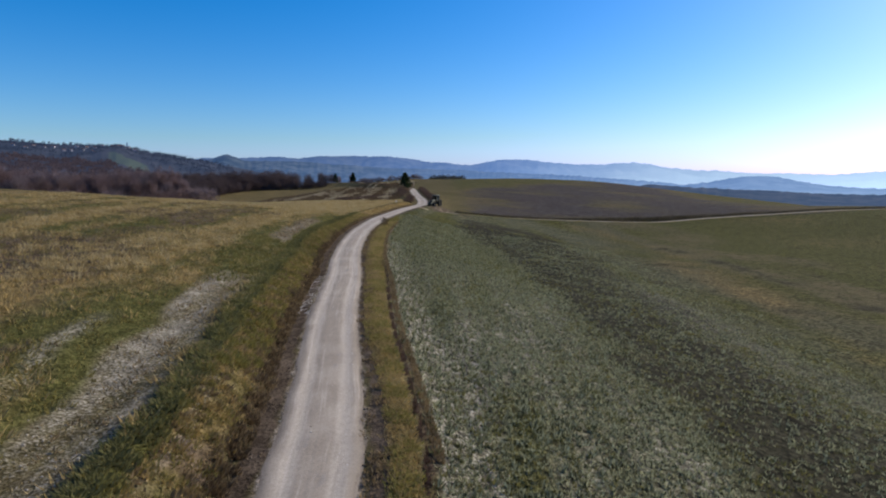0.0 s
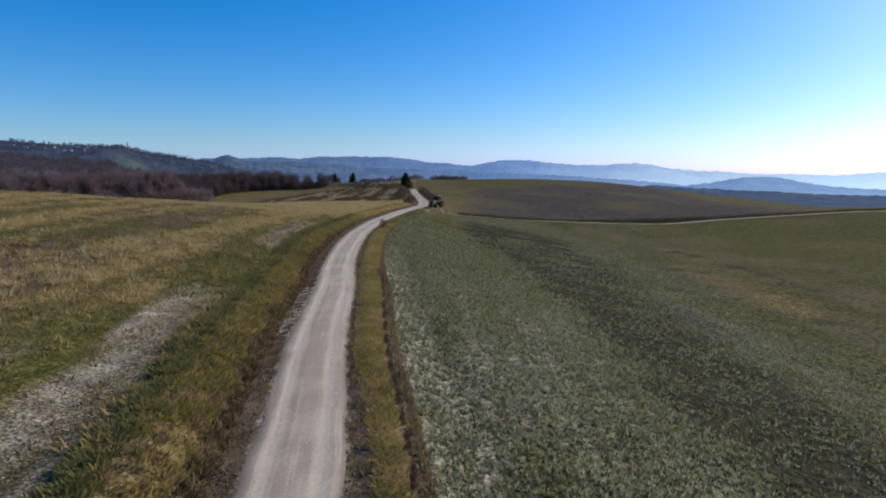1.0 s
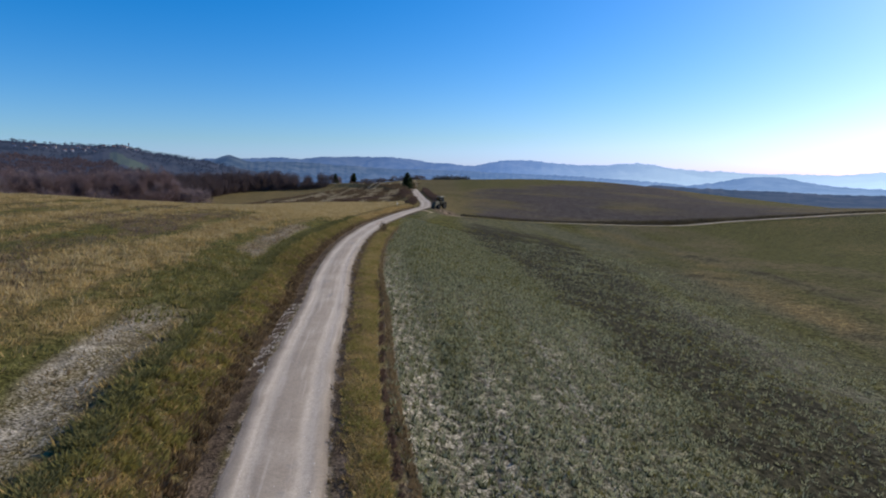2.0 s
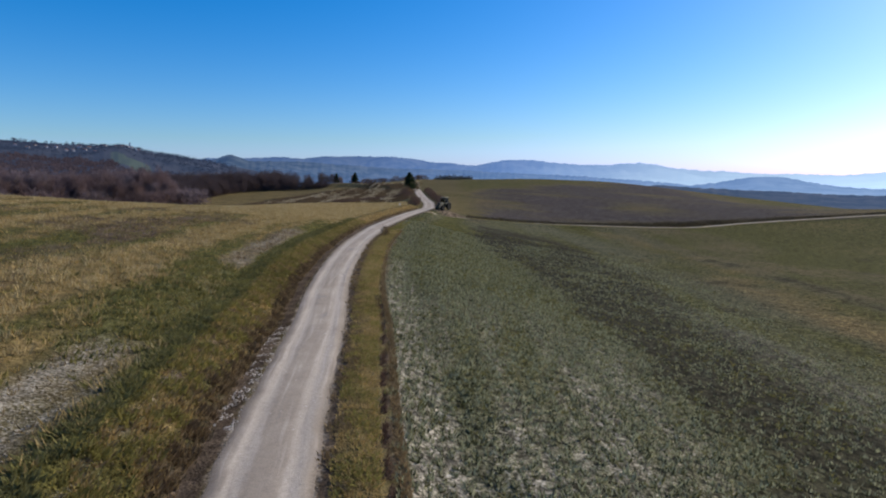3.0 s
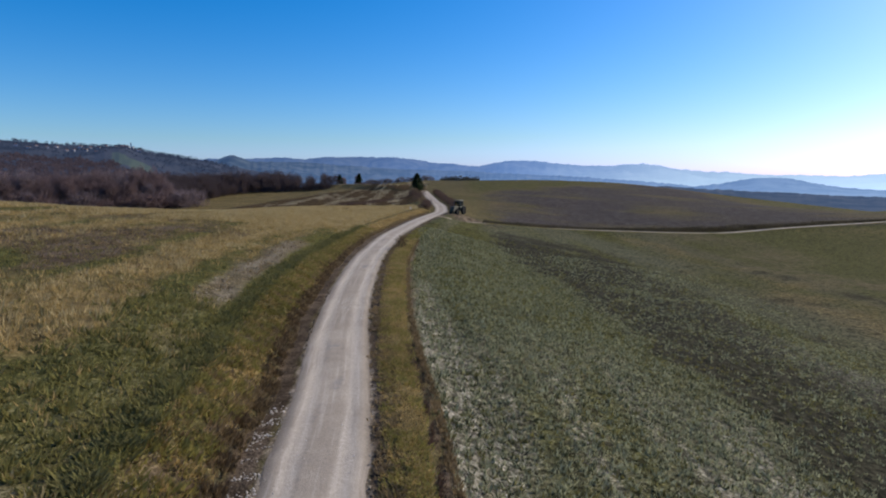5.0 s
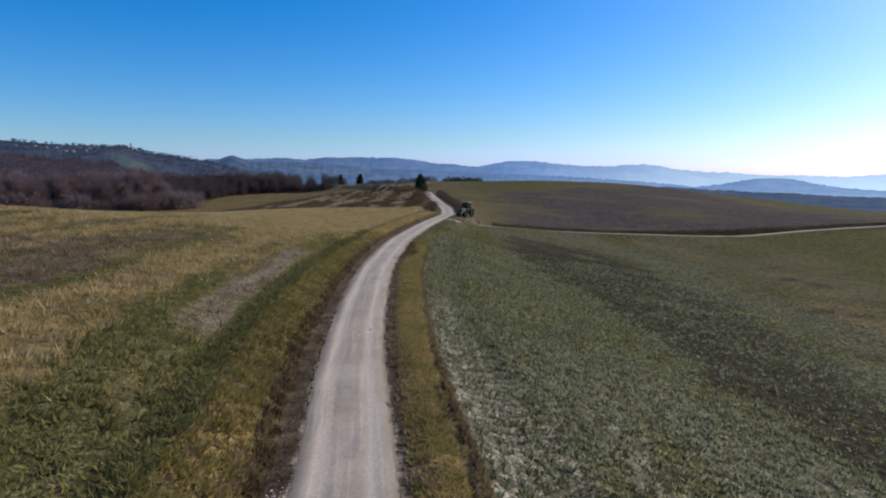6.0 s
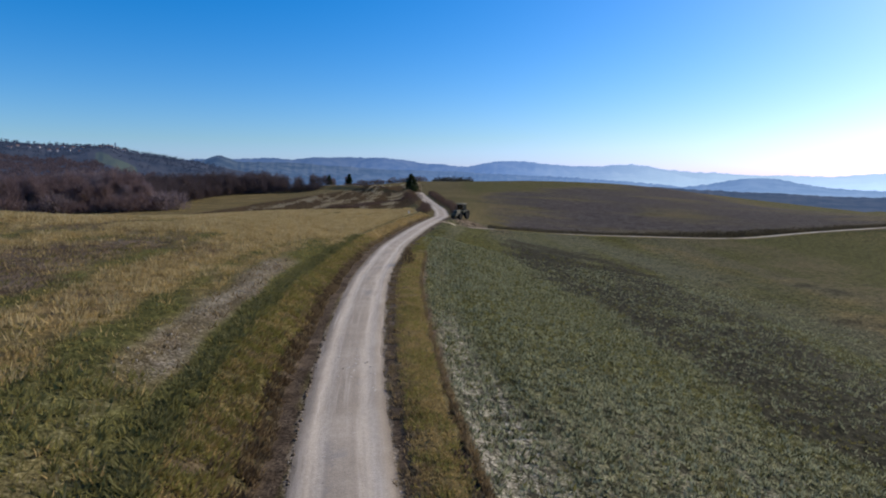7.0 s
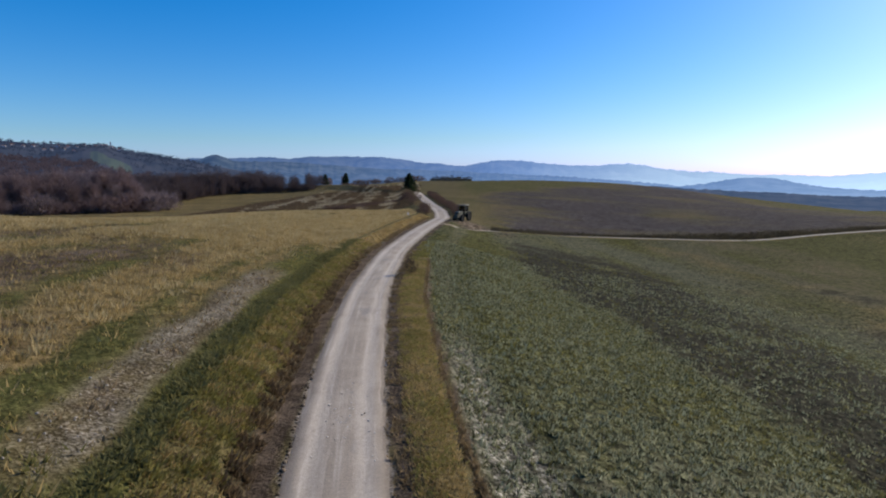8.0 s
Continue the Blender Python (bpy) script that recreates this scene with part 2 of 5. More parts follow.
def pchip(knots, values, x):
    """Smooth, not overshooting interpolation; values may be (k,) or (k, n)."""
    k, v = np.asarray(knots, float), np.asarray(values, float)
    h, d = np.diff(k), None
    hh = h if v.ndim == 1 else h[:, None]
    d = np.diff(v, axis=0) / hh
    m = np.zeros_like(v)
    w1, w2 = 2 * hh[1:] + hh[:-1], hh[1:] + 2 * hh[:-1]
    same = d[1:] * d[:-1] > 0
    with np.errstate(divide="ignore", invalid="ignore"):
        m[1:-1] = np.where(same, (w1 + w2) / (w1 / np.where(same, d[:-1], 1) + w2 / np.where(same, d[1:], 1)), 0)
    m[0], m[-1] = d[0], d[-1]
    x = np.clip(x, k[0], k[-1])
    i = np.clip(np.searchsorted(k, x) - 1, 0, len(k) - 2)
    s = (x - k[i]) / h[i]
    pick = (lambda q, j: q[j]) if v.ndim == 1 else (lambda q, j: q[j, np.arange(len(x))])
    return ((2 * s**3 - 3 * s**2 + 1) * pick(v, i) + (s**3 - 2 * s**2 + s) * h[i] * pick(m, i)
            + (3 * s**2 - 2 * s**3) * pick(v, i + 1) + (s**3 - s**2) * h[i] * pick(m, i + 1))


def smooth(x, a, b):
    s = np.clip((x - a) / (b - a), 0, 1)
    return s * s * (3 - 2 * s)


def waves(x, y, size, seed):
    """Soft, uneven swells about `size` metres long, from -1 to 1."""
    r = np.random.default_rng(seed)
    s = np.zeros_like(x)
    for _ in range(7):
        ang, k, p = r.uniform(0, 6.28), 6.28 / (size * r.uniform(0.5, 1.6)), r.uniform(0, 6.28)
        s = s + np.sin((np.cos(ang) * x + np.sin(ang) * y) * k + p)
    return s / 4


def line_points(knots, step):
    p = np.array(knots, float)
    d = np.concatenate([[0], np.cumsum(np.hypot(*np.diff(p[:, :2], axis=0).T))])
    s = np.arange(0, d[-1], step)
    # a gently rounded line through the knots
    q = np.stack([pchip(d, p[:, j], s) for j in range(3)], 1)
    for _ in range(int(6 / step)):
        q[1:-1] = 0.25 * q[:-2] + 0.5 * q[1:-1] + 0.25 * q[2:]
    return q


ROAD_LINE, TRACK_LINE = line_points(ROAD, 0.5), line_points(TRACK, 0.5)


def beside(line, x, y):
    """Signed distance to the line (right of it positive), and the line's height and index there."""
    u, z, at = np.full(len(x), 999.0), np.zeros(len(x)), np.zeros(len(x), int)
    near = (x > line[:, 0].min() - 60) & (x < line[:, 0].max() + 60) & (y > line[:, 1].min() - 60) & (y < line[:, 1].max() + 60)
    idx = np.nonzero(near)[0]
    tangent = np.gradient(line[:, :2], axis=0)
    tangent /= np.linalg.norm(tangent, axis=1)[:, None]
    for c in range(0, len(idx), 20000):
        ii = idx[c:c + 20000]
        d2 = (x[ii, None] - line[None, ::2, 0]) ** 2 + (y[ii, None] - line[None, ::2, 1]) ** 2
        j = np.argmin(d2, 1) * 2
        dx, dy, t = x[ii] - line[j, 0], y[ii] - line[j, 1], tangent[j]
        cross = t[:, 1] * dx - t[:, 0] * dy
        along = t[:, 0] * dx + t[:, 1] * dy
        dist = np.sqrt(cross**2 + np.where((j == 0) | (j >= len(line) - 2), along, 0) ** 2)
        u[ii] = np.where(cross < 0, -dist, dist)
        z[ii], at[ii] = line[j, 2] + along * np.gradient(line[:, 2])[j] / 0.5, j
    return u, z, at


def base_land(x, y):
    rows = np.array([pchip(XS, STATIONS[k], np.clip(x, -300, 320)) for k in STATIONS])
    z = pchip(list(STATIONS), rows, np.clip(y, -60, 700))
    r = np.hypot(np.maximum(np.abs(x) - 260, 0), np.maximum(np.maximum(y - 600, -y - 40), 0))
    far = smooth(r, 0, 700)
    plain_z = -34 + 5 * waves(x, y, 900, 3)
    return z * (1 - far) + plain_z * far


def land(x, y, full=False):
    x, y = np.asarray(x, float).ravel(), np.asarray(y, float).ravel()
    z = base_land(x, y) + 0.10 * waves(x, y, 14, 5) + 0.04 * waves(x, y, 4, 6)
    u, rz, _ = beside(ROAD_LINE, x, y)
    v, tz, _ = beside(TRACK_LINE, x, y)
    au = np.abs(u)
    # left: ditch, then a bank up to the field; right: a level verge and a short drop
    wob = 0.35 * waves(x, y, 9, 8)
    left = rz + np.interp(-u + wob * smooth(-u, 2, 4), [0, 1.6, 2.2, 2.7, 2.95, 3.5, 4.3, 5.0, 5.4, 6.0, 7.2], [-0.03, -0.03, -0.06, -0.13, 0.2, 0.82, 1.36, 1.70, 1.72, 1.62, 1.75])
    gentle = rz + np.interp(-u, [0, 1.6, 2.3, 3.2, 5.0, 7.2], [-0.03, -0.03, -0.05, 0.12, 0.85, 1.35])
    left = left + (gentle - left) * 0.85 * smooth(y, 72, 104)
    right = rz + np.interp(u + (0.55 * (1 - smooth(y, 45, 80)) + wob * 0.2) * smooth(u, 2, 3.4), [0, 1.5, 2.0, 3.2, 4.05, 4.17, 4.36, 4.5, 5.4, 8], [-0.03, -0.03, 0.0, 0.12, 0.04, -0.3, -0.3, -0.2, -0.58, -1.75])
    right = rz + (right - rz) * (1 - 0.8 * smooth(y, 105, 140))
    shape = np.where(u < 0, left, right)
    keep = np.where(u < 0, smooth(au, 5.0, 8.5), smooth(au, 3.6 - 1.6 * smooth(y, 110, 140), 9.0))
    beyond = smooth(y, 165, 190)
    keep = keep * (1 - beyond) + beyond * smooth(au, 1.7, 9)
    z = shape * (1 - keep) + z * keep
    kt = smooth(np.abs(v), 1.4, 6.0)
    kt = 1 - (1 - kt) * smooth(au, 2, 6)
    z = (tz - 0.04) * (1 - kt) + z * kt
    return (z, u, v) if full else z


def ground_at(x, y):
    return float(land([x], [y])[0])


def mesh_from(name, verts, faces, mat, attrs=None, flat=False):
    """A mesh from arrays made by the functions above."""
    me = bpy.data.meshes.new(name)
    verts, faces = np.asarray(verts, np.float32), np.asarray(faces, np.int32)
    nf, k = faces.shape
    me.vertices.add(len(verts))
    me.vertices.foreach_set("co", verts.ravel())
    me.loops.add(nf * k)
    me.loops.foreach_set("vertex_index", faces.ravel())
    me.polygons.add(nf)
    me.polygons.foreach_set("loop_start", np.arange(0, nf * k, k, dtype=np.int32))
    me.update(calc_edges=True)
    if not flat:
        me.polygons.foreach_set("use_smooth", np.ones(nf, bool))
    for key, val in (attrs or {}).items():
        at = me.attributes.new(key, "FLOAT", "POINT")
        at.data.foreach_set("value", np.asarray(val, np.float32))
    me.materials.append(mat)
    return me


def grid_faces(ny, nx):
    i = np.arange((ny - 1) * nx).reshape(ny - 1, nx)[:, :-1].ravel()
    return np.stack([i, i + 1, i + nx + 1, i + nx], 1)


def lines(spans):
    """Grid lines: (from, to, step) spans, joined."""
    out = [np.arange(a, b, s) for a, b, s in spans]
    return np.concatenate(out + [[spans[-1][1]]])


def grown(a, first, factor, end):
    out = [a]
    while abs(out[-1]) < abs(end):
        out.append(out[-1] + first)
        first *= factor
    return np.array(out[1:])


gx = np.concatenate([grown(-60, -1.6, 1.13, -4800)[::-1], lines([(-60, -26, 0.8), (-26, 6, 0.33), (6, 44, 0.8)]), grown(44, 1.2, 1.13, 4800)])
gy = np.concatenate([grown(2, -1.5, 1.2, -4800)[::-1], lines([(2, 140, 0.5), (140, 270, 0.8)]), grown(270, 1.2, 1.06, 4800)])
X, Y = (q.ravel() for q in np.meshgrid(gx, gy))
Z, U, V = land(X, Y, True)


def bump_at(t, centre, half, soft):
    return smooth(t, centre - half - soft, centre - half + soft) * (1 - smooth(t, centre + half - soft, centre + half + soft))


def cover(X, Y, U, V):
    """How much of each kind of ground cover grows or lies at each place."""
    n1, n2, n3 = waves(X, Y, 30, 11), waves(X, Y, 12, 12), waves(X, Y, 70, 13)
    drift = waves(U + 0.05 * Y, Y * 0.10, 8, 14) + 0.4 * waves(U, Y * 0.3, 4, 65)
    before = 1 - smooth(Y - 0.3 * np.clip(X, -5, 60) - 26 * smooth(-X, 9, 15), 168, 176)
    fieldx = X + 0.5 * n2 + 1.0 * n1
    # right-hand field: bands that run along the drilling direction
    UR = U + 0.55 * (1 - smooth(Y, 45, 80))      # the verge is narrow before the curve
    right_field = smooth(UR + 2.6 * smooth(Y, 105, 140), 4.5, 5.0) * before
    dark_edge = X - (12.6 - 2.0 * smooth(Y, 62, 84) - 7.0 * smooth(Y, 88, 132)) + 0.9 * n2 + 0.8 * n1 + 0.5 * waves(X, Y * 0.5, 4, 79) + 0.8 * waves(X, Y * 0.6, 1.6, 81)
    headland = bump_at(UR + 0.35 * n2, 5.9, 1.1, 0.7) * (1 - 0.75 * smooth(Y, 66, 92))
    near_crop = (1 - smooth(dark_edge, -2.5, 0.5)) * (1 - smooth(Y, 50, 86))
    pale = right_field * (0.8 * headland + near_crop * (0.46 + 0.34 * waves(X + 0.12 * Y, Y * 0.22, 5, 67)) + 0.30 * bump_at(X + n2, 28, 4, 4) * (1 - smooth(Y, 70, 110)) + 0.07)
    lush = bump_at(X + 0.8 * n2, 3.2, 1.6, 1.4) * (bump_at(Y, 25, 4, 3) + 0.7 * bump_at(Y + 2 * n2, 60, 8, 5))
    green = right_field * (1 - 0.8 * headland) * (0.40 + 0.30 * (1 - smooth(dark_edge, -3, 1)) * smooth(Y, 58, 88) + 0.5 * lush + 0.62 * smooth(X, 56, 84) + 0.2 * n1)
    streaks = waves(X + 0.6 * n2, Y * 0.14, 7, 80)
    green = green + right_field * 0.3 * streaks * smooth(dark_edge, 8, 16)
    wet = bump_at(X + 1.5 * n2, 54, 2.0, 1.5) * (1 - smooth(Y, 110, 140))
    damp = right_field * (0.36 * bump_at(dark_edge, 2.2, 2.0, 2.2) + (0.82 + 0.25 * n2) * smooth(dark_edge, -2.5, 5.0) * (1 - smooth(dark_edge + 2.5 * n2, 9 + 6 * smooth(Y, 80, 110), 21 + 9 * smooth(Y, 80, 110))) + 0.22 * wet + (0.10 + 0.16 * smooth(dark_edge, 10, 20)) * n2 - 0.22 * streaks * smooth(dark_edge, 8, 16) + 0.12 * smooth(dark_edge, 12, 20)) * (1 - smooth(Y, 138, 162))
    soil = right_field * 0.42 * bump_at(dark_edge + 0.7 * n2, 2.6, 2.4, 1.2) * (0.7 + 0.5 * n1)
    gold = right_field * ((0.42 + 0.16 * n1) * bump_at(X + 2.5 * n2 + 2 * n1, 44, 7.0, 7.0) * (0.8 + 0.5 * waves(X, Y * 0.22, 12, 66)) + 0.22 * smooth(X, 58, 80) + 0.12 * n3)
    # verge and bank
    verge = smooth(U + 0.2 * n2 - 0.45 * (1 - smooth(Y, 24, 36)) - 0.35 * smooth(Y, 58, 70), 1.95, 2.35) * (1 - smooth(UR, 3.95, 4.2)) * (1 - 0.8 * smooth(Y, 100, 135))
    shoulder = bump_at(U + 0.2 * n2 - 0.3 * (1 - smooth(Y, 24, 36)) - 0.2 * smooth(Y, 58, 70), 1.9, 0.4, 0.2)
    bank = bump_at(-U, 3.9, 0.85, 0.3) * before
    soil = soil + (bank * 0.8 + bump_at(-U, 3.0, 0.3, 0.2) * before) * 0.75 * smooth(waves(X, Y * 0.6, 2.5, 63), 0.0, 0.6)
    furrow = bump_at(UR + 0.08 * n2, 4.28, 0.14, 0.08) * (1 - smooth(Y, 95, 125))
    worn = bump_at(Y + 2 * n2, 91, 7, 3) * bump_at(U, 3.0, 1.1, 0.4)      # trampled brown earth on the inside of the curve
    soil = soil + before * (0.9 * furrow + 0.85 * bump_at(-U + 0.15 * n2, 2.2, 0.5, 0.2) + 0.65 * bump_at(UR, 4.65, 0.15 + 0.1 * n2, 0.15) * (1 - smooth(Y, 95, 125)) + 0.85 * shoulder + 0.7 * worn)
    # shade line at the bank foot painted dark; the furrow is darkened too
    damp = damp + before * (0.75 * furrow + 0.7 * bump_at(-U + 0.2 * n2, 2.85, 0.2, 0.15))
    gold = gold + 0.52 * verge * (1 - 0.7 * worn) * before + (0.38 - 0.1 * smooth(Y, 55, 75) + 0.5 * smooth(Y, 112, 126)) * bank + 0.3 * n2 * bank
    row = bump_at(-U + 0.25 * n2, 5.2, 0.55 - 0.2 * smooth(Y, 50, 60), 0.3) * before * (1 - smooth(Y, 112, 130))
    path = bump_at(-U + 0.12 * n2, 4.3, 0.2, 0.18) * before * (1 - smooth(Y, 44, 54))
    pale = pale + 0.5 * path
    soil = soil + 0.5 * path
    green = green + 0.9 * row + bank * (0.30 - 0.25 * n2 + 0.12 * smooth(Y, 60, 80)) * (1 - smooth(Y, 112, 128))
    # left-hand field: stubble strips, tall dry grass, greener drifts
    left_field = smooth(-U, 5.0, 5.8) * before * (X < 0)
    strip = bump_at(-U + 0.3 * n2, 7.65 - 0.5 * smooth(Y, 45, 60), 1.3 - 0.35 * smooth(Y, 45, 60), 0.5) * (1 - bump_at(Y + 3 * n2, 53.5, 9.5, 3)) * (1 - smooth(Y, 90, 99))
    rough = bump_at(-U + 0.9 * n2, 7.6, 2.2, 1.4) * bump_at(Y + 3 * n2, 53, 9, 5)
    lane = (bump_at(-U + 0.5 * n2, 10.0, 0.7, 0.8) + 0.7 * bump_at(-U + 0.8 * n2, 16.5, 0.9, 1.2)) * bump_at(Y, 86, 24, 9)
    crest = smooth(Y + 0.9 * (U + 20), 104, 128) * smooth(-U, 4.0, 7.5)
    streak = bump_at(-U + 0.4 * n2, 11.0, 0.45, 0.5) * (1 - smooth(Y + 4 * n2, 24, 34))
    pale = pale + left_field * (0.22 * rough + 0.7 * streak)
    green = green + left_field * 0.36 * rough
    pale = pale + left_field * ((0.68 - 0.22 * smooth(Y, 42, 55)) * strip + 0.06)
    gold = gold + left_field * (1 - strip) * (1 - 0.35 * rough) * (0.42 + 0.3 * smooth(-U + n2, 8.5, 11) * bump_at(Y, 50, 10, 8) - 0.4 * lane + 0.22 * n1 + 0.15 * n2 + 0.75 * drift + 0.30 * bump_at(-U - 0.03 * (Y - 40), 13, 2.2, 2) + 0.5 * crest)
    green = green + left_field * (1 - strip) * (0.28 + 0.45 * lane - 0.25 * n1 - 0.65 * drift + 0.3 * bump_at(-U, 10.2, 1.3, 1.1) * (1 - crest))
    soil = soil + left_field * strip * (0.3 + 0.25 * smooth(Y, 42, 55))
    soil = soil + left_field * (1 - strip) * (0.95 * bump_at(-U - 0.06 * (Y - 40), 21, 5.5, 3) * smooth(n1 + 0.5, 0, 0.8) + 0.5 * smooth(waves(X, Y * 0.6, 10, 61), 0.0, 0.7) * smooth(-U, 9, 13) * (1 - crest))
    # hills beyond the track and the bend
    beyond = 1 - before
    plough = beyond * smooth(X + 3 * n2, 0, 16) * (1 - smooth(Y - 0.95 * X + 6 * n1, 252, 284)) * (1 - smooth(X + 6 * n1, 112, 150))
    bare = np.clip(0.74 + 0.34 * waves(X, Y * 1.6, 46, 64) + 0.12 * n2, 0.1, 1)
    soil = soil + 0.3 * plough * bare + beyond * 0.12 * n3
    green = green + beyond * (1 - plough) * 0.6 * smooth(X, -5, 10)
    terrace = beyond * smooth(-X, 12, 20) * bump_at(Y - 0.4 * (X + 40), 256, 64, 8) * (1 - smooth(-X, 70, 90))
    gold = gold + beyond * smooth(-X, 5, 20) * (0.42 + 0.3 * n2)
    soil = soil + terrace * (0.30 + 0.35 * waves(X, Y, 14, 31))
    green = green + terrace * (0.25 - 0.3 * waves(X, Y, 14, 31))
    gravel = (1 - smooth(np.abs(U), 1.55, 1.85)) + (1 - smooth(np.abs(V), 0.9, 1.5)) * (0.9 + 0.1 * n2)
    yard = np.exp(-((X + 0.5) / 7.5) ** 2 - ((Y - 168) / 6.0) ** 2) * smooth(U, 0, 2)
    soil = soil + 0.75 * yard
    gravel = gravel + 0.38 * yard
    green, gold = green * (1 - yard), gold * (1 - 0.7 * yard)
    return {"gold": gold, "green": green, "pale": pale, "soil": soil, "gravel": gravel, "strip": strip * left_field,
            "left": left_field, "right": right_field, "terrace": terrace, "damp": damp, "tilled": plough * bare, "crop": right_field * (1 - 0.75 * smooth(X, 30, 60)), "rough": rough * left_field}


C = cover(X, Y, U, V)
me = mesh_from("ground", np.stack([X, Y, Z], 1), grid_faces(len(gy), len(gx)), M["ground"], {k: C[k] for k in ("gold", "green", "pale", "soil", "gravel", "damp", "tilled", "crop")})
tagged(new("ground", me), "rolling farmland of winter crop, dry grass and ploughed soil", "ground", kind="structure")


def strip_mesh(name, line, half, across, mat, crown, lying=False):
    t = np.gradient(line[:, :2], axis=0)
    t /= np.linalg.norm(t, axis=1)[:, None]
    right = np.stack([t[:, 1], -t[:, 0]], 1)
    us = np.linspace(-half, half, across)
    wob = 1 + 0.035 * waves(line[:, 0], line[:, 1], 5, 21) + 0.03 * waves(line[:, 0], line[:, 1], 1.7, 23)
    P = line[:, None, :2] + right[:, None] * (us[None, :, None] * wob[:, None, None])
    level = (land(P[..., 0], P[..., 1]) + 0.05).reshape(P.shape[:2]) if lying else line[:, None, 2]
    height = level + crown(us)[None] + 0.004 * waves(P[..., 0], P[..., 1], 3.5, 22)
    verts = np.concatenate([P, height[..., None]], 2).reshape(-1, 3)
    return mesh_from(name, verts, grid_faces(len(line), across)[:, ::-1], mat, {"u": np.tile(us, len(line)), "along": np.repeat(np.arange(len(line)) * 0.5, across)})


def crown(us):
    a = np.abs(us)
    return 0.05 - 0.035 * np.exp(-((a - 0.85) / 0.28) ** 2) - 0.07 * smooth(a, 1.2, 1.62)


tagged(new("road", strip_mesh("road", ROAD_LINE, 1.6, 19, M["road"], crown)), "pale gravel farm road with two worn wheel tracks", "road", kind="structure")

tagged(new("track", strip_mesh("track", TRACK_LINE[8:], 1.25, 9, M["track"], lambda us: 0.02 - 0.10 * smooth(np.abs(us), 0.8, 1.25), True)), "pale gravel side track between the fields", "track", kind="structure")


# ---- far hills ----
def far_hills(name, label, profile, distance, depth, base, mat, rough, air, meadow=None, steps=420, rings=26, seed=3, mist=0.0):
    """A range of hills: crest heights along an azimuth, falling towards us with spurs and hollows."""
    az, top = np.array(profile, float).T
    aa = np.linspace(az[0], az[-1], steps)
    crest = pchip(az, top, aa) + 0.0006 * distance * (waves(aa * 10, aa * 3, 9, seed + 5) + waves(aa * 10, aa * 2, 3.5, seed + 6)) * smooth(top.max() - pchip(az, top, aa), -1, 5)
    ss = np.linspace(0, 1.25, rings)
    A, S = np.meshgrid(aa, ss)
    r = distance - depth * (1 - S)
    x, y = r * np.sin(np.radians(A)), r * np.cos(np.radians(A))
    ridge = np.interp(S, [0, 1, 1.25], [0, 1, 0.75])
    ridge = ridge ** 1.25
    spur = waves(x, y, depth * 0.35, seed) * 0.5 + waves(x, y, depth * 0.12, seed + 1) * 0.3 + waves(x, y, depth * 0.04, seed + 2) * 0.15
    C = np.tile(crest, (rings, 1))
    z = base + (C - base) * ridge * (1 + rough * spur * (0.15 + np.sin(np.pi * np.clip(S, 0, 1)))) 
    # air sets the painted haze glow; mist strengthens it towards the foot
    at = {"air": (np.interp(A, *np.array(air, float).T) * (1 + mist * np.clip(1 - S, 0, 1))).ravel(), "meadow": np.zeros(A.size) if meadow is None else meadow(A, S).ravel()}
    me = mesh_from(name, np.stack([x.ravel(), y.ravel(), z.ravel()], 1), grid_faces(rings, steps), mat, at)
    def at_place(a, k):
        """The place on the slope at azimuth a, a share k of the way up to the crest."""
        rr = distance - depth * (1 - k)
        px, py = np.array([rr * math.sin(radians(a))]), np.array([rr * math.cos(radians(a))])
        sp = waves(px, py, depth * 0.35, seed) * 0.5 + waves(px, py, depth * 0.12, seed + 1) * 0.3 + waves(px, py, depth * 0.04, seed + 2) * 0.15
        h = base + (np.interp(a, aa, crest) - base) * k ** 1.25 * (1 + rough * sp * (0.15 + math.sin(math.pi * min(k, 1))))
        return Vector((px[0], py[0], h[0]))

    tagged(new(name, me), label, "hills", kind="structure")
    return at_place


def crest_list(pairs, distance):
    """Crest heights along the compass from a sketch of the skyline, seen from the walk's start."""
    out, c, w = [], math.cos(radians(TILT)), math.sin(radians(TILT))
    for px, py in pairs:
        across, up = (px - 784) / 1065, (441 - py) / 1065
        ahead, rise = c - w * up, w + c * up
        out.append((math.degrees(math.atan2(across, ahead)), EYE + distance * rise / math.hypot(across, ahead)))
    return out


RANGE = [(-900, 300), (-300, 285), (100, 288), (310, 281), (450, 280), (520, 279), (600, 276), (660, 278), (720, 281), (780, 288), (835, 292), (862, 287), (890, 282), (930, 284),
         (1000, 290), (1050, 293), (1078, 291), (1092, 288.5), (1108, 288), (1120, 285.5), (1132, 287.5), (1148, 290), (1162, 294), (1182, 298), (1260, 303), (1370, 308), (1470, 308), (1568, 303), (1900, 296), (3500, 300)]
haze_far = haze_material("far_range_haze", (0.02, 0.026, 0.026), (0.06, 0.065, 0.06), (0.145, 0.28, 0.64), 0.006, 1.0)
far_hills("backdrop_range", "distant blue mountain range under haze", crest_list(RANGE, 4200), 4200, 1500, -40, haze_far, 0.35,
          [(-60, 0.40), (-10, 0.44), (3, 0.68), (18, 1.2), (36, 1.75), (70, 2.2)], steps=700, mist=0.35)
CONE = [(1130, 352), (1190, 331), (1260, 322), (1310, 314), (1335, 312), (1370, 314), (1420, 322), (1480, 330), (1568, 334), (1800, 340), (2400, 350)]
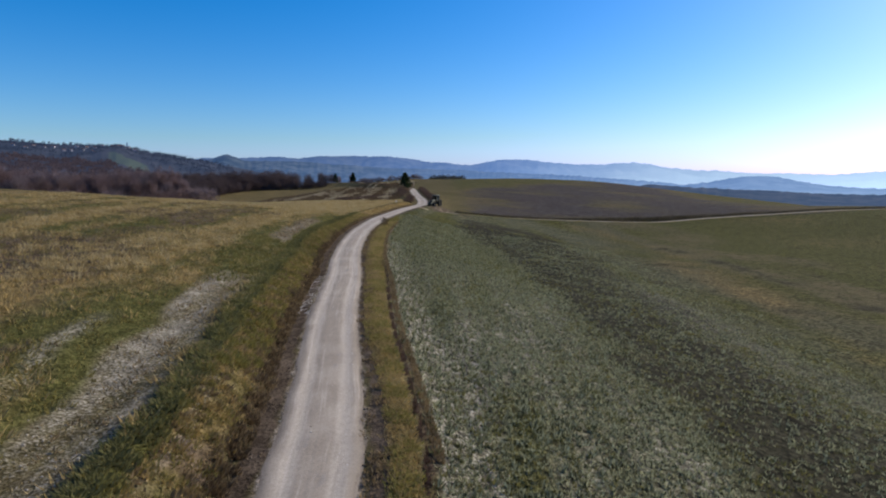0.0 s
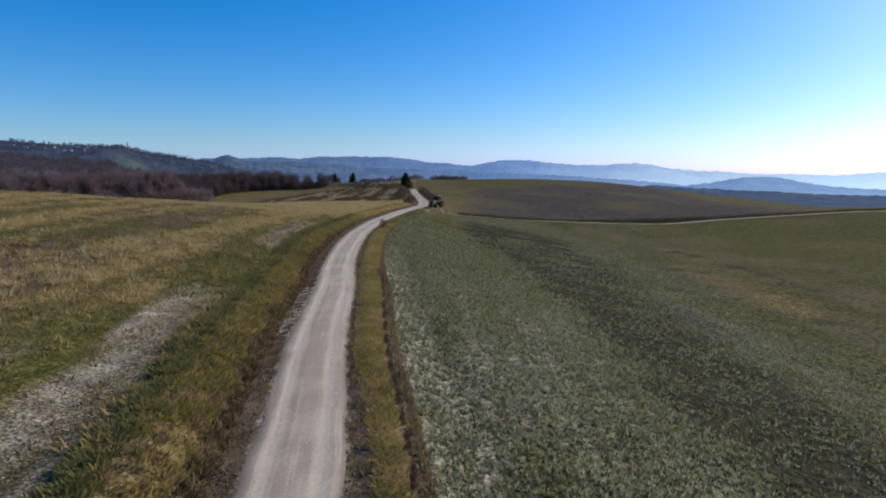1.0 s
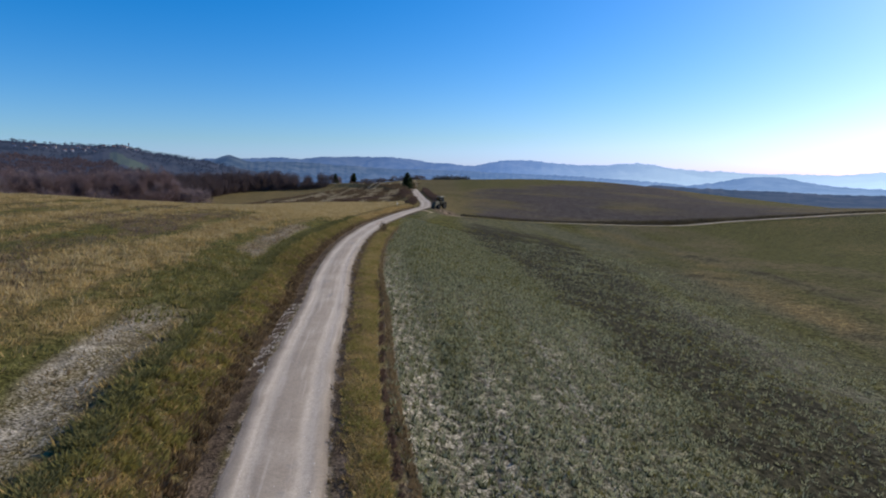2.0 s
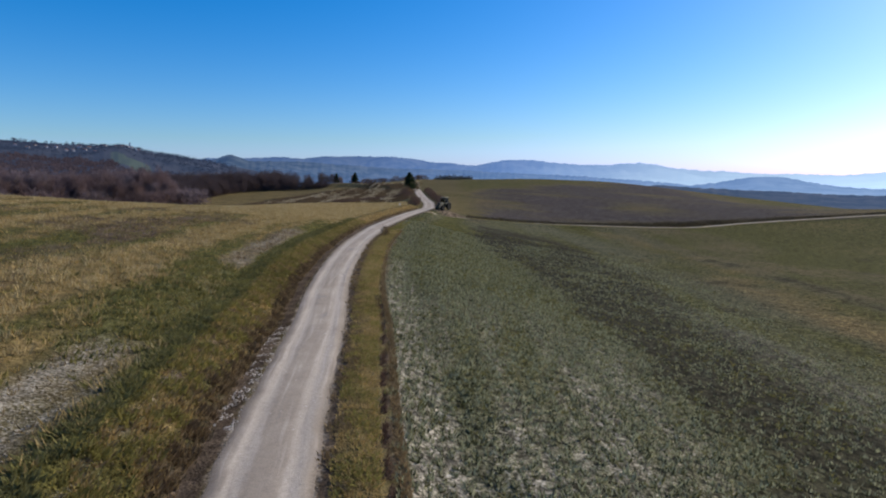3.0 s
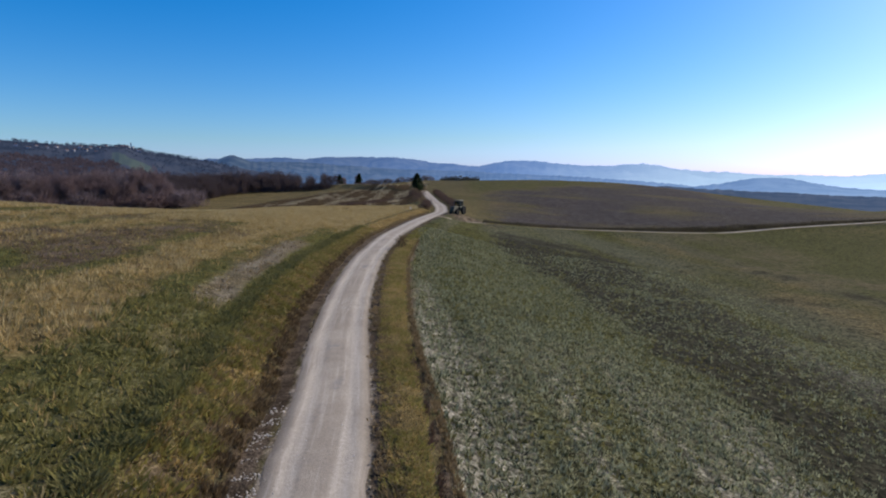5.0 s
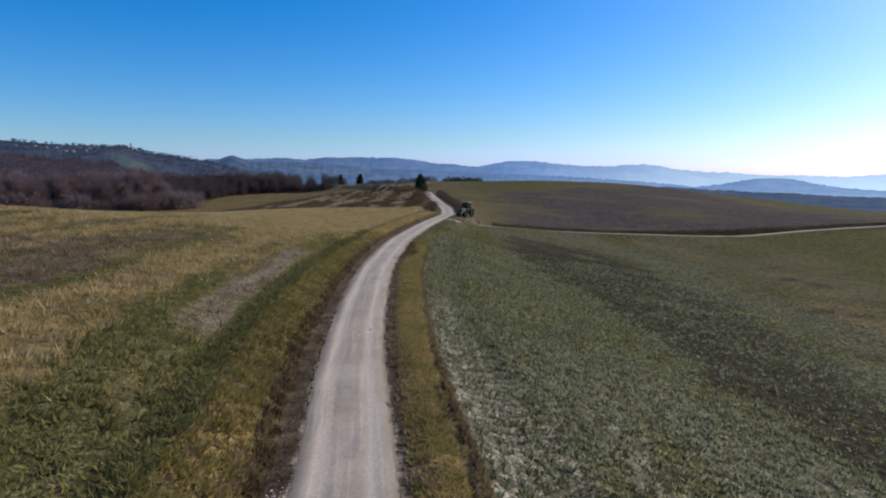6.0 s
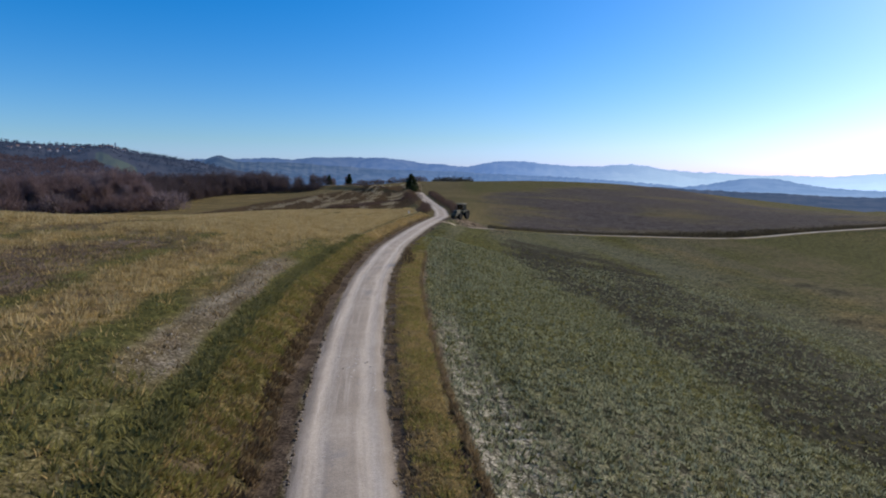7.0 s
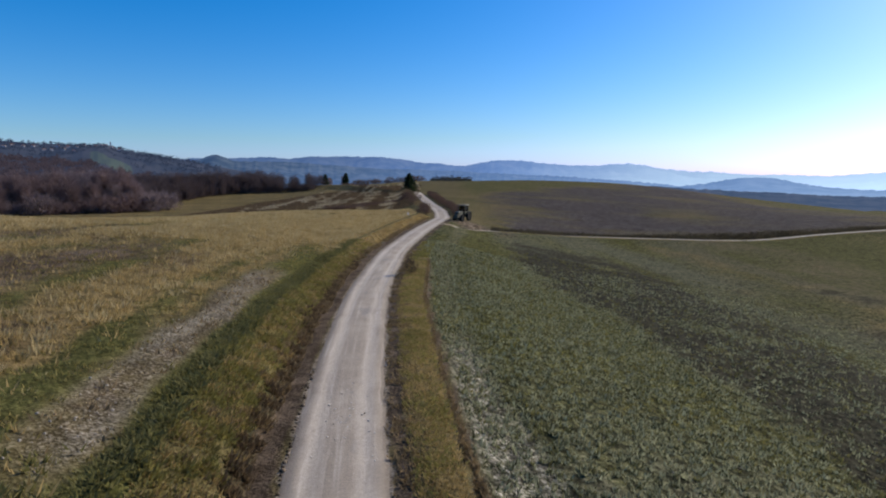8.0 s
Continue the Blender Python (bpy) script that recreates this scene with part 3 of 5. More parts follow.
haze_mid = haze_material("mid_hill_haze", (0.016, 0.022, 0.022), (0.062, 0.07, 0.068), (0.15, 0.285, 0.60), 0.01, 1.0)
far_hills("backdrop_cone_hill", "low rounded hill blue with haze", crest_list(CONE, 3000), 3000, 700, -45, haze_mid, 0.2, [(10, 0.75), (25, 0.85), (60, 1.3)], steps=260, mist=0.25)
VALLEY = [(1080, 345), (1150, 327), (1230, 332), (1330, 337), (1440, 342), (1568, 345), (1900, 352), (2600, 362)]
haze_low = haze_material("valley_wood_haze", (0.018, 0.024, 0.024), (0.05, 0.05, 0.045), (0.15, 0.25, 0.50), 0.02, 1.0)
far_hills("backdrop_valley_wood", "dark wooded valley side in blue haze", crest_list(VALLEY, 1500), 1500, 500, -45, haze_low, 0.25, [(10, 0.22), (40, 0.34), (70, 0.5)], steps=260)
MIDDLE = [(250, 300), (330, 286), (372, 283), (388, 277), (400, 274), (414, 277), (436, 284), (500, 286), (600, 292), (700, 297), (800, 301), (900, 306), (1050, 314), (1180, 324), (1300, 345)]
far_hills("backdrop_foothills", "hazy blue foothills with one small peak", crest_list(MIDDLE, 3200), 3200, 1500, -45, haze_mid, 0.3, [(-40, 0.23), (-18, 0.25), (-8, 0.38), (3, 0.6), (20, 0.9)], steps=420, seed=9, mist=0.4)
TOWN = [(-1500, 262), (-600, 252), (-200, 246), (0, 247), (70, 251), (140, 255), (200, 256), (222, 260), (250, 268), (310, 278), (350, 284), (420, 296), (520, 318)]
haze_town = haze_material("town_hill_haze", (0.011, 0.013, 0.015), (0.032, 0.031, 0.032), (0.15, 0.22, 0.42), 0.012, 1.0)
TOWN_D, TOWN_DEPTH, TOWN_BASE = 2000, 900, -30


def town_meadow(A, S):
    return bump_at(A, -27.3, 1.5, 0.5) * bump_at(S, 0.68 - 0.05 * (A + 27.3), 0.075, 0.04)


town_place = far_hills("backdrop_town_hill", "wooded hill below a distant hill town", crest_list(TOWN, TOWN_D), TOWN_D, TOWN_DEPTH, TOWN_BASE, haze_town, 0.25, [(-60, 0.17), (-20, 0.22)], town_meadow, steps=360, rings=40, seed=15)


# ---- building helpers ----
def part(name, bm, mat, parent, label=""):
    """Links a bmesh as one mesh under a thing or a part."""
    me = bpy.data.meshes.new(name)
    bm.normal_update()
    bm.to_mesh(me)
    bm.free()
    me.materials.append(mat)
    ob = new(name, me)
    ob.parent = parent
    if label:
        tagged(ob, label)
    return ob


def mesh_part(name, me, parent, label=""):
    ob = new(name, me)
    ob.parent = parent
    if label:
        tagged(ob, label)
    return ob


def thing(name, label, category, group="", m=None):
    ob = tagged(new(name), label, category, group)
    ob.empty_display_size = 0.3
    if m is not None:
        ob.matrix_basis = m
    return ob


def box(bm, size, m=None, bevel=0.0, taper=(1.0, 1.0)):
    """A box on its base centre, with rounded edges and a narrower top."""
    made = bmesh.ops.create_cube(bm, size=1)["verts"]
    for v in made:
        top = v.co.z > 0
        v.co = Vector((v.co.x * size[0] * (taper[0] if top else 1), v.co.y * size[1] * (taper[1] if top else 1), (v.co.z + 0.5) * size[2]))
    if bevel:
        edges = list({e for v in made for e in v.link_edges})
        got = bmesh.ops.bevel(bm, geom=edges, offset=bevel, segments=2, affect="EDGES", profile=0.6)
        made = list({v for f in got["faces"] for v in f.verts} | {v for v in made if v.is_valid})
    if m is not None:
        bmesh.ops.transform(bm, matrix=m, verts=made)
    return made


def tube(bm, a, b, r0, r1, sides=6):
    """A tapered round bar from a to b."""
    a, b = Vector(a), Vector(b)
    q = (b - a).to_track_quat("Z", "Y").to_matrix()
    rings = []
    for c, r in ((a, r0), (b, r1)):
        rings.append([bm.verts.new(c + q @ Vector((r * math.cos(k * 6.2832 / sides), r * math.sin(k * 6.2832 / sides), 0))) for k in range(sides)])
    for k in range(sides):
        bm.faces.new((rings[0][k], rings[0][(k + 1) % sides], rings[1][(k + 1) % sides], rings[1][k]))
    bm.faces.new(rings[0][::-1])
    bm.faces.new(rings[1])


def lathe(bm, outline, m, sides=24):
    """A body turned round the x axis from (x, radius) pairs."""
    loops = [[bm.verts.new(m @ Vector((x, r * math.cos(k * 6.2832 / sides), r * math.sin(k * 6.2832 / sides)))) for k in range(sides)] for x, r in outline]
    for p, q in zip(loops, loops[1:]):
        for k in range(sides):
            bm.faces.new((p[k], p[(k + 1) % sides], q[(k + 1) % sides], q[k]))
    bm.faces.new(loops[0][::-1])
    bm.faces.new(loops[-1])


# ---- grasses, weeds, crop and stones ----
def blades(name, label, x, y, count, height, width, lean, mat, spread=0.12, up=0.0):
    """Tufts of pointed blades at the places given."""
    n = len(x)
    z = land(x, y)
    k = count
    r = rng
    size = np.repeat(r.uniform(0.6, 1.35, n), k)
    bx, by, bz = (np.repeat(q, k) for q in (x, y, z))
    ang, face = r.uniform(0, 6.283, n * k), r.uniform(0, 6.283, n * k)
    off = spread * np.sqrt(r.uniform(0, 1, n * k)) * size
    bx, by = bx + off * np.cos(ang), by + off * np.sin(ang)
    h = height * size * r.uniform(0.6, 1.2, n * k)
    l = lean * h * r.uniform(0.3, 1.2, n * k)
    w = 0.5 * width * size * r.uniform(0.7, 1.3, n * k)
    tip = np.stack([bx + l * np.cos(ang), by + l * np.sin(ang), bz + h + up], 1)
    p0 = np.stack([bx - w * np.cos(face), by - w * np.sin(face), bz - 0.03 + up], 1)
    p1 = np.stack([bx + w * np.cos(face), by + w * np.sin(face), bz - 0.03 + up], 1)
    verts = np.stack([p0, p1, tip], 1).reshape(-1, 3)
    faces = np.arange(n * k * 3).reshape(-1, 3)
    return tagged(new(name, mesh_from(name, verts, faces, mat, flat=True)), label, "vegetation", kind="stuff")


def sow(n, x0, x1, y0, y1, chance, near=True):
    """Random places in a stretch of land, thinned by chance(cover, x, y, u)."""
    t = rng.uniform(0, 1, n)
    y = y0 + (y1 - y0) * (t**1.6 if near else t)
    x = rng.uniform(x0, x1, n)
    z, u, v = land(x, y, True)
    c = cover(x, y, u, v)
    ok = rng.uniform(0, 1, n) < chance(c, x, y, u) * (np.abs(u) > 1.75) * (np.abs(v) > 1.3) * smooth(y + 3 * waves(x, y, 5, 40), y0, y0 + 8)
    return x[ok], y[ok]


def follow(n, s0, s1, u0, u1, wobble=0.0):
    """Random places along the road between two offsets from its middle."""
    i = np.clip((s0 + (s1 - s0) * rng.uniform(0, 1, n) ** 1.4) * 2, 0, len(ROAD_LINE) - 2).astype(int)
    t = np.gradient(ROAD_LINE[:, :2], axis=0)
    t /= np.linalg.norm(t, axis=1)[:, None]
    uu = rng.uniform(u0, u1, n)
    x, y = ROAD_LINE[i, 0] + t[i, 1] * uu, ROAD_LINE[i, 1] - t[i, 0] * uu
    jit = rng.uniform(-0.3, 0.3, n)
    x, y = x + t[i, 0] * jit, y + t[i, 1] * jit
    if wobble:
        x = x + wobble * waves(x, y, 12, 12)
    return x, y


def narrow(x, y):
    """Only the places on the grown part of the right-hand verge."""
    u = beside(ROAD_LINE, x, y)[0]
    ok = (u + 0.55 * (1 - smooth(y, 45, 80)) < 4.1) & (u > 2.05 + 0.45 * (1 - smooth(y, 24, 36)) + 0.35 * smooth(y, 58, 70))
    return x[ok], y[ok]


def thinned(x, y, size, seed, low, high):
    """Leaves clumps about `size` metres wide."""
    ok = patchy(x, y, size, seed, low, high) > rng.uniform(0, 1, len(x))
    return x[ok], y[ok]


def patchy(x, y, size, seed, low=-0.3, high=0.5):
    return smooth(waves(x, y, size, seed), low, high)


# right-hand crop
def crop_rows(x, y, pull):
    drill = x + 0.09 * y
    return x + pull * (np.round(drill / 0.5) * 0.5 - drill) * (1 - smooth(y, 45, 90))


def clumped(x, y, cell, keep):
    """Draws places together into separate plants about a cell apart."""
    i, j = np.floor(x / cell), np.floor(y / cell)
    jx, jy = np.sin(i * 12.99 + j * 78.23) * 43758.5 % 1, np.sin(i * 39.35 + j * 11.13) * 24634.6 % 1
    cx, cy = (i + 0.2 + 0.6 * jx) * cell, (j + 0.2 + 0.6 * jy) * cell
    return cx + keep * (x - cx), cy + keep * (y - cy)


x, y = sow(200000, -9, 40, 4, 130, lambda c, x, y, u: c["right"] * (0.35 + 0.65 * patchy(x, y, 0.8, 41, -0.2, 0.4)) * (0.75 + 0.25 * patchy(x, y, 7, 42)) * (1 - 0.8 * np.clip(c["damp"], 0, 1)) * (1 - 0.8 * np.clip(c["soil"], 0, 1)) * (1 - smooth(x + 4 * waves(x, y, 9, 76), 16, 40)))
x, y = clumped(crop_rows(x, y, 0.3), y, 0.42, 0.5)
blades("crop_plants", "small grey-green winter crop plants in drilled rows", x, y, 6, 0.17, 0.07, 0.9, M["crop"], 0.09)
x, y = sow(70000, -9, 44, 4, 140, lambda c, x, y, u: c["right"] * (0.06 + patchy(x, y, 0.9, 43, 0.15, 0.6)) * (0.2 + 0.8 * patchy(x, y, 9, 44, -0.2, 0.5)) * (1 - smooth(x + 4 * waves(x, y, 9, 76), 14, 42)))
blades("crop_weeds", "dark green weeds among the crop", crop_rows(x, y, 0.35), y, 6, 0.16, 0.10, 0.9, M["dark"], 0.12)
x, y = sow(60000, -9, 44, 4, 120, lambda c, x, y, u: c["right"] * np.clip(2.0 * c["green"] - 0.78, 0, 1) * (1 - smooth(x, 20, 40)) * (0.2 + 0.8 * patchy(x, y, 1.2, 57, -0.1, 0.5)))
blades("crop_leaves", "fresh yellowish green leaves of the thicker crop", crop_rows(x, y, 0.45), y, 5, 0.15, 0.085, 1.0, M["green"], 0.12)
# verges and bank
x, y = narrow(*follow(21000, 38, 152, 2.1, 4.1))
blades("verge_grass", "short dry golden grass on the road verge", x, y, 5, 0.085, 0.05, 1.2, M["gold"], 0.12)
x, y = narrow(*thinned(*follow(26000, 38, 170, 2.0, 4.1), 2.4, 45, -0.6, 0.5))
blades("verge_weeds", "olive weeds on the road verge", x, y, 4, 0.11, 0.06, 1.2, M["lush"], 0.14)
x, y = thinned(*follow(6000, 38, 160, 1.7, 2.6), 1.5, 55, 0.0, 0.6)
blades("verge_litter", "brown dead weeds on the road shoulder", x, y, 5, 0.12, 0.07, 1.0, M["brown"], 0.16)
x, y = thinned(*follow(5000, 84, 160, 1.9, 2.8), 0.9, 58, 0.3, 0.7)
blades("shoulder_tufts", "dark tufts of dead weeds on the road shoulder", x, y, 6, 0.11, 0.08, 1.0, M["brown"], 0.16)
x, y = thinned(*follow(21000, 38, 148, -4.8, -3.1), 1.1, 77, -0.4, 0.5)
blades("bank_grass", "rough olive and golden grass on the road bank", x, y, 5, 0.10, 0.06, 1.3, M["olive"], 0.18)
x, y = thinned(*follow(24000, 38, 220, -4.8, -3.0), 1.4, 45, -0.2, 0.5)
blades("bank_weeds", "yellowish dry weeds on the road bank", x, y, 5, 0.12, 0.07, 1.2, M["gold"], 0.18)
x, y = thinned(*follow(16000, 66, 164, -4.9, -3.2), 1.3, 54, 0.0, 0.6)
blades("bank_clumps", "olive green clumps of grass on the road bank", x, y, 7, 0.14, 0.075, 1.4, M["lush"], 0.22)
x, y = thinned(*follow(9000, 38, 112, -4.8, -3.2), 0.9, 59, 0.15, 0.7)
blades("bank_tufts", "dark brown tufts of dead weeds on the road bank", x, y, 6, 0.12, 0.08, 1.3, M["brown"], 0.2)
x, y = thinned(*follow(9000, 38, 215, -3.15, -2.5, 0.12), 2.5, 50, -0.4, 0.5)
blades("ditch_weeds", "dark brown dead weeds in the roadside ditch", x, y, 5, 0.18, 0.07, 0.8, M["brown"], 0.14)
x, y = thinned(*follow(10000, 38, 160, -3.6, -2.7, 0.15), 1.4, 68, -0.1, 0.6)
blades("bank_litter", "brown dead grass and weeds low on the road bank", x, y, 6, 0.15, 0.07, 1.1, M["brown"], 0.2)
x, y = thinned(*follow(17000, 38, 150, -3.2, -2.6, 0.15), 1.4, 67, -0.2, 0.4)
blades("ditch_clumps", "dark dead clumps of weeds in the roadside ditch", x, y, 6, 0.17, 0.085, 1.0, M["litter"], 0.16)
x, y = follow(4500, 38, 155, 3.64, 3.86)
ok = y < 62
blades("furrow_weeds", "dark weeds in the furrow beside the verge", x[ok], y[ok], 4, 0.14, 0.07, 0.7, M["twig_dark"], 0.08)
x, y = follow(4500, 60, 155, 4.15, 4.4)
blades("ridge_weeds", "brown weeds in the furrow beside the verge", x, y, 4, 0.14, 0.07, 0.7, M["brown"], 0.08)
x, y = thinned(*follow(16000, 38, 162, -5.8, -4.8, 0.15), 1.2, 46, -0.25, 0.45)
blades("field_edge_weeds", "dark green bushy weeds along the field edge", x, y, 6, 0.15, 0.085, 1.4, M["dark"], 0.26)
x, y = thinned(*follow(8000, 38, 158, -5.9, -4.5, 0.15), 1.1, 69, 0.2, 0.7)
blades("field_edge_tufts", "low green tufts along the field edge", x, y, 6, 0.2, 0.08, 1.0, M["green"], 0.22)
# left-hand field
x, y = sow(100000, -66, -7, 4, 160, lambda c, x, y, u: c["left"] * np.clip(c["gold"], 0, 1) * (0.1 + 0.9 * patchy(x, y, 2.2, 47, -0.2, 0.5)) * (1 - c["strip"]))
blades("dry_grass", "tall dry golden grass in an unmown field", x, y, 6, 0.26, 0.075, 0.9, M["gold"], 0.3)
x, y = sow(42000, -66, -7, 34, 160, lambda c, x, y, u: c["left"] * smooth(c["gold"], 0.35, 0.8) * patchy(x, y, 1.7, 48, 0.0, 0.5) * (1 - c["strip"]))
blades("straw_grass", "bleached straw-coloured grass clumps", x, y, 10, 0.36, 0.05, 0.7, M["straw"], 0.28)
x, y = sow(75000, -70, -8, 100, 206, lambda c, x, y, u: smooth(-u, 4, 7) * (1 - smooth(y, 195, 204)) * (0.2 + 0.8 * patchy(x, y, 4, 53)) * smooth(c["gold"], 0.2, 0.7), False)
k = rng.uniform(0, 1, len(x)) < 0.6
blades("brow_grass", "tall straw-coloured grass on the brow of the field", x[k], y[k], 5, 0.32, 0.09, 0.8, M["straw"], 0.3)
x, y = x[~k], y[~k]
blades("crest_grass", "tall golden grass on the brow of the field", x, y, 5, 0.30, 0.09, 0.8, M["gold"], 0.3)
x, y = sow(70000, -66, -7, 4, 160, lambda c, x, y, u: c["left"] * np.clip(c["green"] + 0.2, 0, 1) * (1 - c["strip"]) * (0.25 + 0.75 * patchy(x, y, 2.2, 49)))
blades("field_grass", "short olive green grass in the field", x, y, 5, 0.14, 0.08, 1.1, M["olive"], 0.22)
x, y = sow(26000, -40, -7, 4, 110, lambda c, x, y, u: c["left"] * np.clip(c["strip"] + 0.10, 0, 1) * (0.2 + 0.8 * patchy(x, y, 1.2, 51)))
blades("stubble", "pale broken stubble on bare soil", x, y, 4, 0.06, 0.05, 2.2, M["straw"], 0.16)
x, y = sow(9000, -40, -7, 4, 110, lambda c, x, y, u: c["strip"] * patchy(x, y, 0.8, 60, 0.3, 0.7))
blades("strip_weeds", "small dark weeds on the stubble strip", x, y, 5, 0.12, 0.08, 1.0, M["brown"], 0.16)
x, y = sow(20000, -24, -7, 25, 85, lambda c, x, y, u: c["rough"] * (0.2 + 0.8 * patchy(x, y, 1.6, 56)), False)
blades("rough_grass", "rank green grass in a rough part of the field", x, y, 6, 0.22, 0.09, 1.0, M["green"], 0.22)
x, y = sow(36000, -60, -10, 15, 120, lambda c, x, y, u: c["left"] * smooth(c["soil"], 0.1, 0.7) * (0.2 + 0.8 * patchy(x, y, 1.6, 62)))
blades("dead_weeds", "reddish brown dead weeds on bare field soil", x, y, 5, 0.2, 0.08, 1.0, M["brown"], 0.22)


# ---- trees and shrubs ----
def twig_cloud(n, centre, radii, length, width, seed, up=0.6, hollow=0.25, droop=0.0):
    """Many slim pointed twigs or sprays that fill an uneven, gappy crown."""
    r = np.random.default_rng(seed)
    d = r.normal(size=(n, 3))
    d /= np.linalg.norm(d, axis=1)[:, None]
    lumps = 1 + 0.28 * np.sin(3.1 * d[:, 0] * 2 + seed) * np.cos(2.7 * d[:, 1] * 2 - seed) + 0.18 * np.sin(7 * d[:, 2] + 5 * d[:, 0] + seed)
    rad = (hollow + (1 - hollow) * r.uniform(0, 1, n) ** 0.55) * lumps
    p = np.array(centre) + d * rad[:, None] * np.array(radii)
    way = d + np.array([0, 0, up - droop]) + r.normal(scale=0.45, size=(n, 3))
    way /= np.linalg.norm(way, axis=1)[:, None]
    side = np.cross(way, r.normal(size=(n, 3)))
    side /= np.linalg.norm(side, axis=1)[:, None]
    ln = (length * r.uniform(0.5, 1.3, n))[:, None]
    wd = (width * r.uniform(0.6, 1.4, n))[:, None]
    return np.stack([p - side * wd / 2, p + side * wd / 2, p + way * ln], 1).reshape(-1, 3)


def limbs(bm, height, spread, count, seed, r0):
    """A tapered, slightly bent trunk with rising limbs that fork once."""
    r = random.Random(seed)
    pts = [Vector((0, 0, -0.3))]
    for k in range(1, 5):
        pts.append(Vector((r.uniform(-0.04, 0.04) * height, r.uniform(-0.04, 0.04) * height, height * 0.2 * k)))
    for k in range(4):
        tube(bm, pts[k], pts[k + 1], r0 * (1 - 0.2 * k), r0 * (0.8 - 0.2 * k), 6)
    for k in range(count):
        a, f = k * 6.28 / count + r.uniform(-0.4, 0.4), r.uniform(0.25, 0.75)
        base = pts[1].lerp(pts[4], f)
        tip = base + Vector((math.cos(a) * spread * 0.6, math.sin(a) * spread * 0.6, height * r.uniform(0.16, 0.3)))
        tube(bm, base, tip, r0 * 0.4, r0 * 0.18, 5)
        for s in (-0.5, 0.5):
            end = tip + Vector((math.cos(a + s) * spread * 0.35, math.sin(a + s) * spread * 0.35, height * r.uniform(0.08, 0.2)))
            tube(bm, tip, end, r0 * 0.18, r0 * 0.06, 4)


def tri_mesh(name, verts, mat):
    return mesh_from(name, verts, np.arange(len(verts)).reshape(-1, 3), mat, flat=True)


def bare_tree(height, spread, seed, mat, twigs, label, group, name="bare_tree"):
    ob = thing(name, label, "tree", group)
    bm = bmesh.new()
    limbs(bm, height, spread, 6, seed, 0.018 * height)
    part("trunk", bm, M["bark"], ob)
    cloud = twig_cloud(int(twigs * 1.7), (0, 0, height * 0.60), (spread, spread, height * 0.40), 0.10 * height, 0.0085 * height, seed)
    low = twig_cloud(twigs // 4, (0, 0, height * 0.28), (spread * 0.7, spread * 0.7, height * 0.26), 0.12 * height, 0.015 * height, seed + 50)
    mesh_part("crown", tri_mesh("crown", np.concatenate([cloud, low]), mat), ob)
    return ob


def shrub(height, spread, seed, mat, twigs, label, group, name="shrub"):
    ob = thing(name, label, "shrub", group)
    bm = bmesh.new()
    r = random.Random(seed)
    for k in range(5):
        a = k * 1.26 + r.uniform(-0.4, 0.4)
        tube(bm, (0.05 * math.cos(a), 0.05 * math.sin(a), -0.15), (spread * 0.5 * math.cos(a), spread * 0.5 * math.sin(a), height * 0.7), 0.02 * height, 0.006 * height, 5)
    part("stem", bm, M["bark"], ob)
    mesh_part("crown", tri_mesh("crown", twig_cloud(twigs, (0, 0, height * 0.45), (spread, spread, height * 0.5), 0.22 * height, 0.03 * height, seed), mat), ob)
    return ob


def conifer(height, spread, seed, label, group=""):
    ob = thing("conifer", label, "tree", group)
    bm = bmesh.new()
    tube(bm, (0, 0, -0.3), (0, 0, height * 0.5), 0.022 * height, 0.014 * height, 7)
    tube(bm, (0, 0, height * 0.5), (0, 0, height * 0.97), 0.014 * height, 0.003 * height, 7)
    part("trunk", bm, M["bark"], ob)
    r = np.random.default_rng(seed)
    out = []
    tiers = 17
    for k in range(tiers):
        f = k / (tiers - 1)
        z = height * (0.10 + 0.86 * f)
        reach = spread * (1 - f) ** 0.62 * (0.85 + 0.3 * r.uniform()) + 0.08 * spread
        for b in range(int(11 - 6 * f)):
            a = r.uniform(0, 6.28)
            rr = reach * r.uniform(0.65, 1.15)
            m = 16
            t = r.uniform(0.1, 1, m)
            base = np.stack([np.cos(a) * rr * t, np.sin(a) * rr * t, z - 0.10 * rr * t + r.normal(scale=0.02 * height, size=m)], 1)
            base += r.normal(scale=0.03 * height, size=(m, 3)) * t[:, None]
            way = np.stack([np.cos(a + r.normal(scale=0.7, size=m)), np.sin(a + r.normal(scale=0.7, size=m)), r.uniform(-0.35, 0.35, m)], 1)
            side = np.cross(way, r.normal(size=(m, 3)))
            side /= np.linalg.norm(side, axis=1)[:, None]
            ln, wd = 0.085 * height * r.uniform(0.6, 1.3, (m, 1)), 0.035 * height
            out.append(np.stack([base - side * wd, base + side * wd, base + way * ln], 1).reshape(-1, 3))
    mesh_part("crown", tri_mesh("crown", np.concatenate(out), M["needle"]), ob)
    return ob


def stand(ob, x, y, turn=0.0, size=1.0, sink=0.05):
    ob.matrix_basis = Matrix.Translation((x, y, ground_at(x, y) - sink)) @ Matrix.Rotation(turn, 4, "Z")
    ob.scale = (size, size, size)
    return ob


def again(ob, x, y, turn, size, sink=0.05):
    keep = ob.scale.copy()
    ob.scale = (size, size, size)
    made = copy_thing(ob, Matrix.Translation((x, y, ground_at(x, y) - sink)) @ Matrix.Rotation(turn, 4, "Z"))
    ob.scale = keep
    return made


pick = random.Random(5)
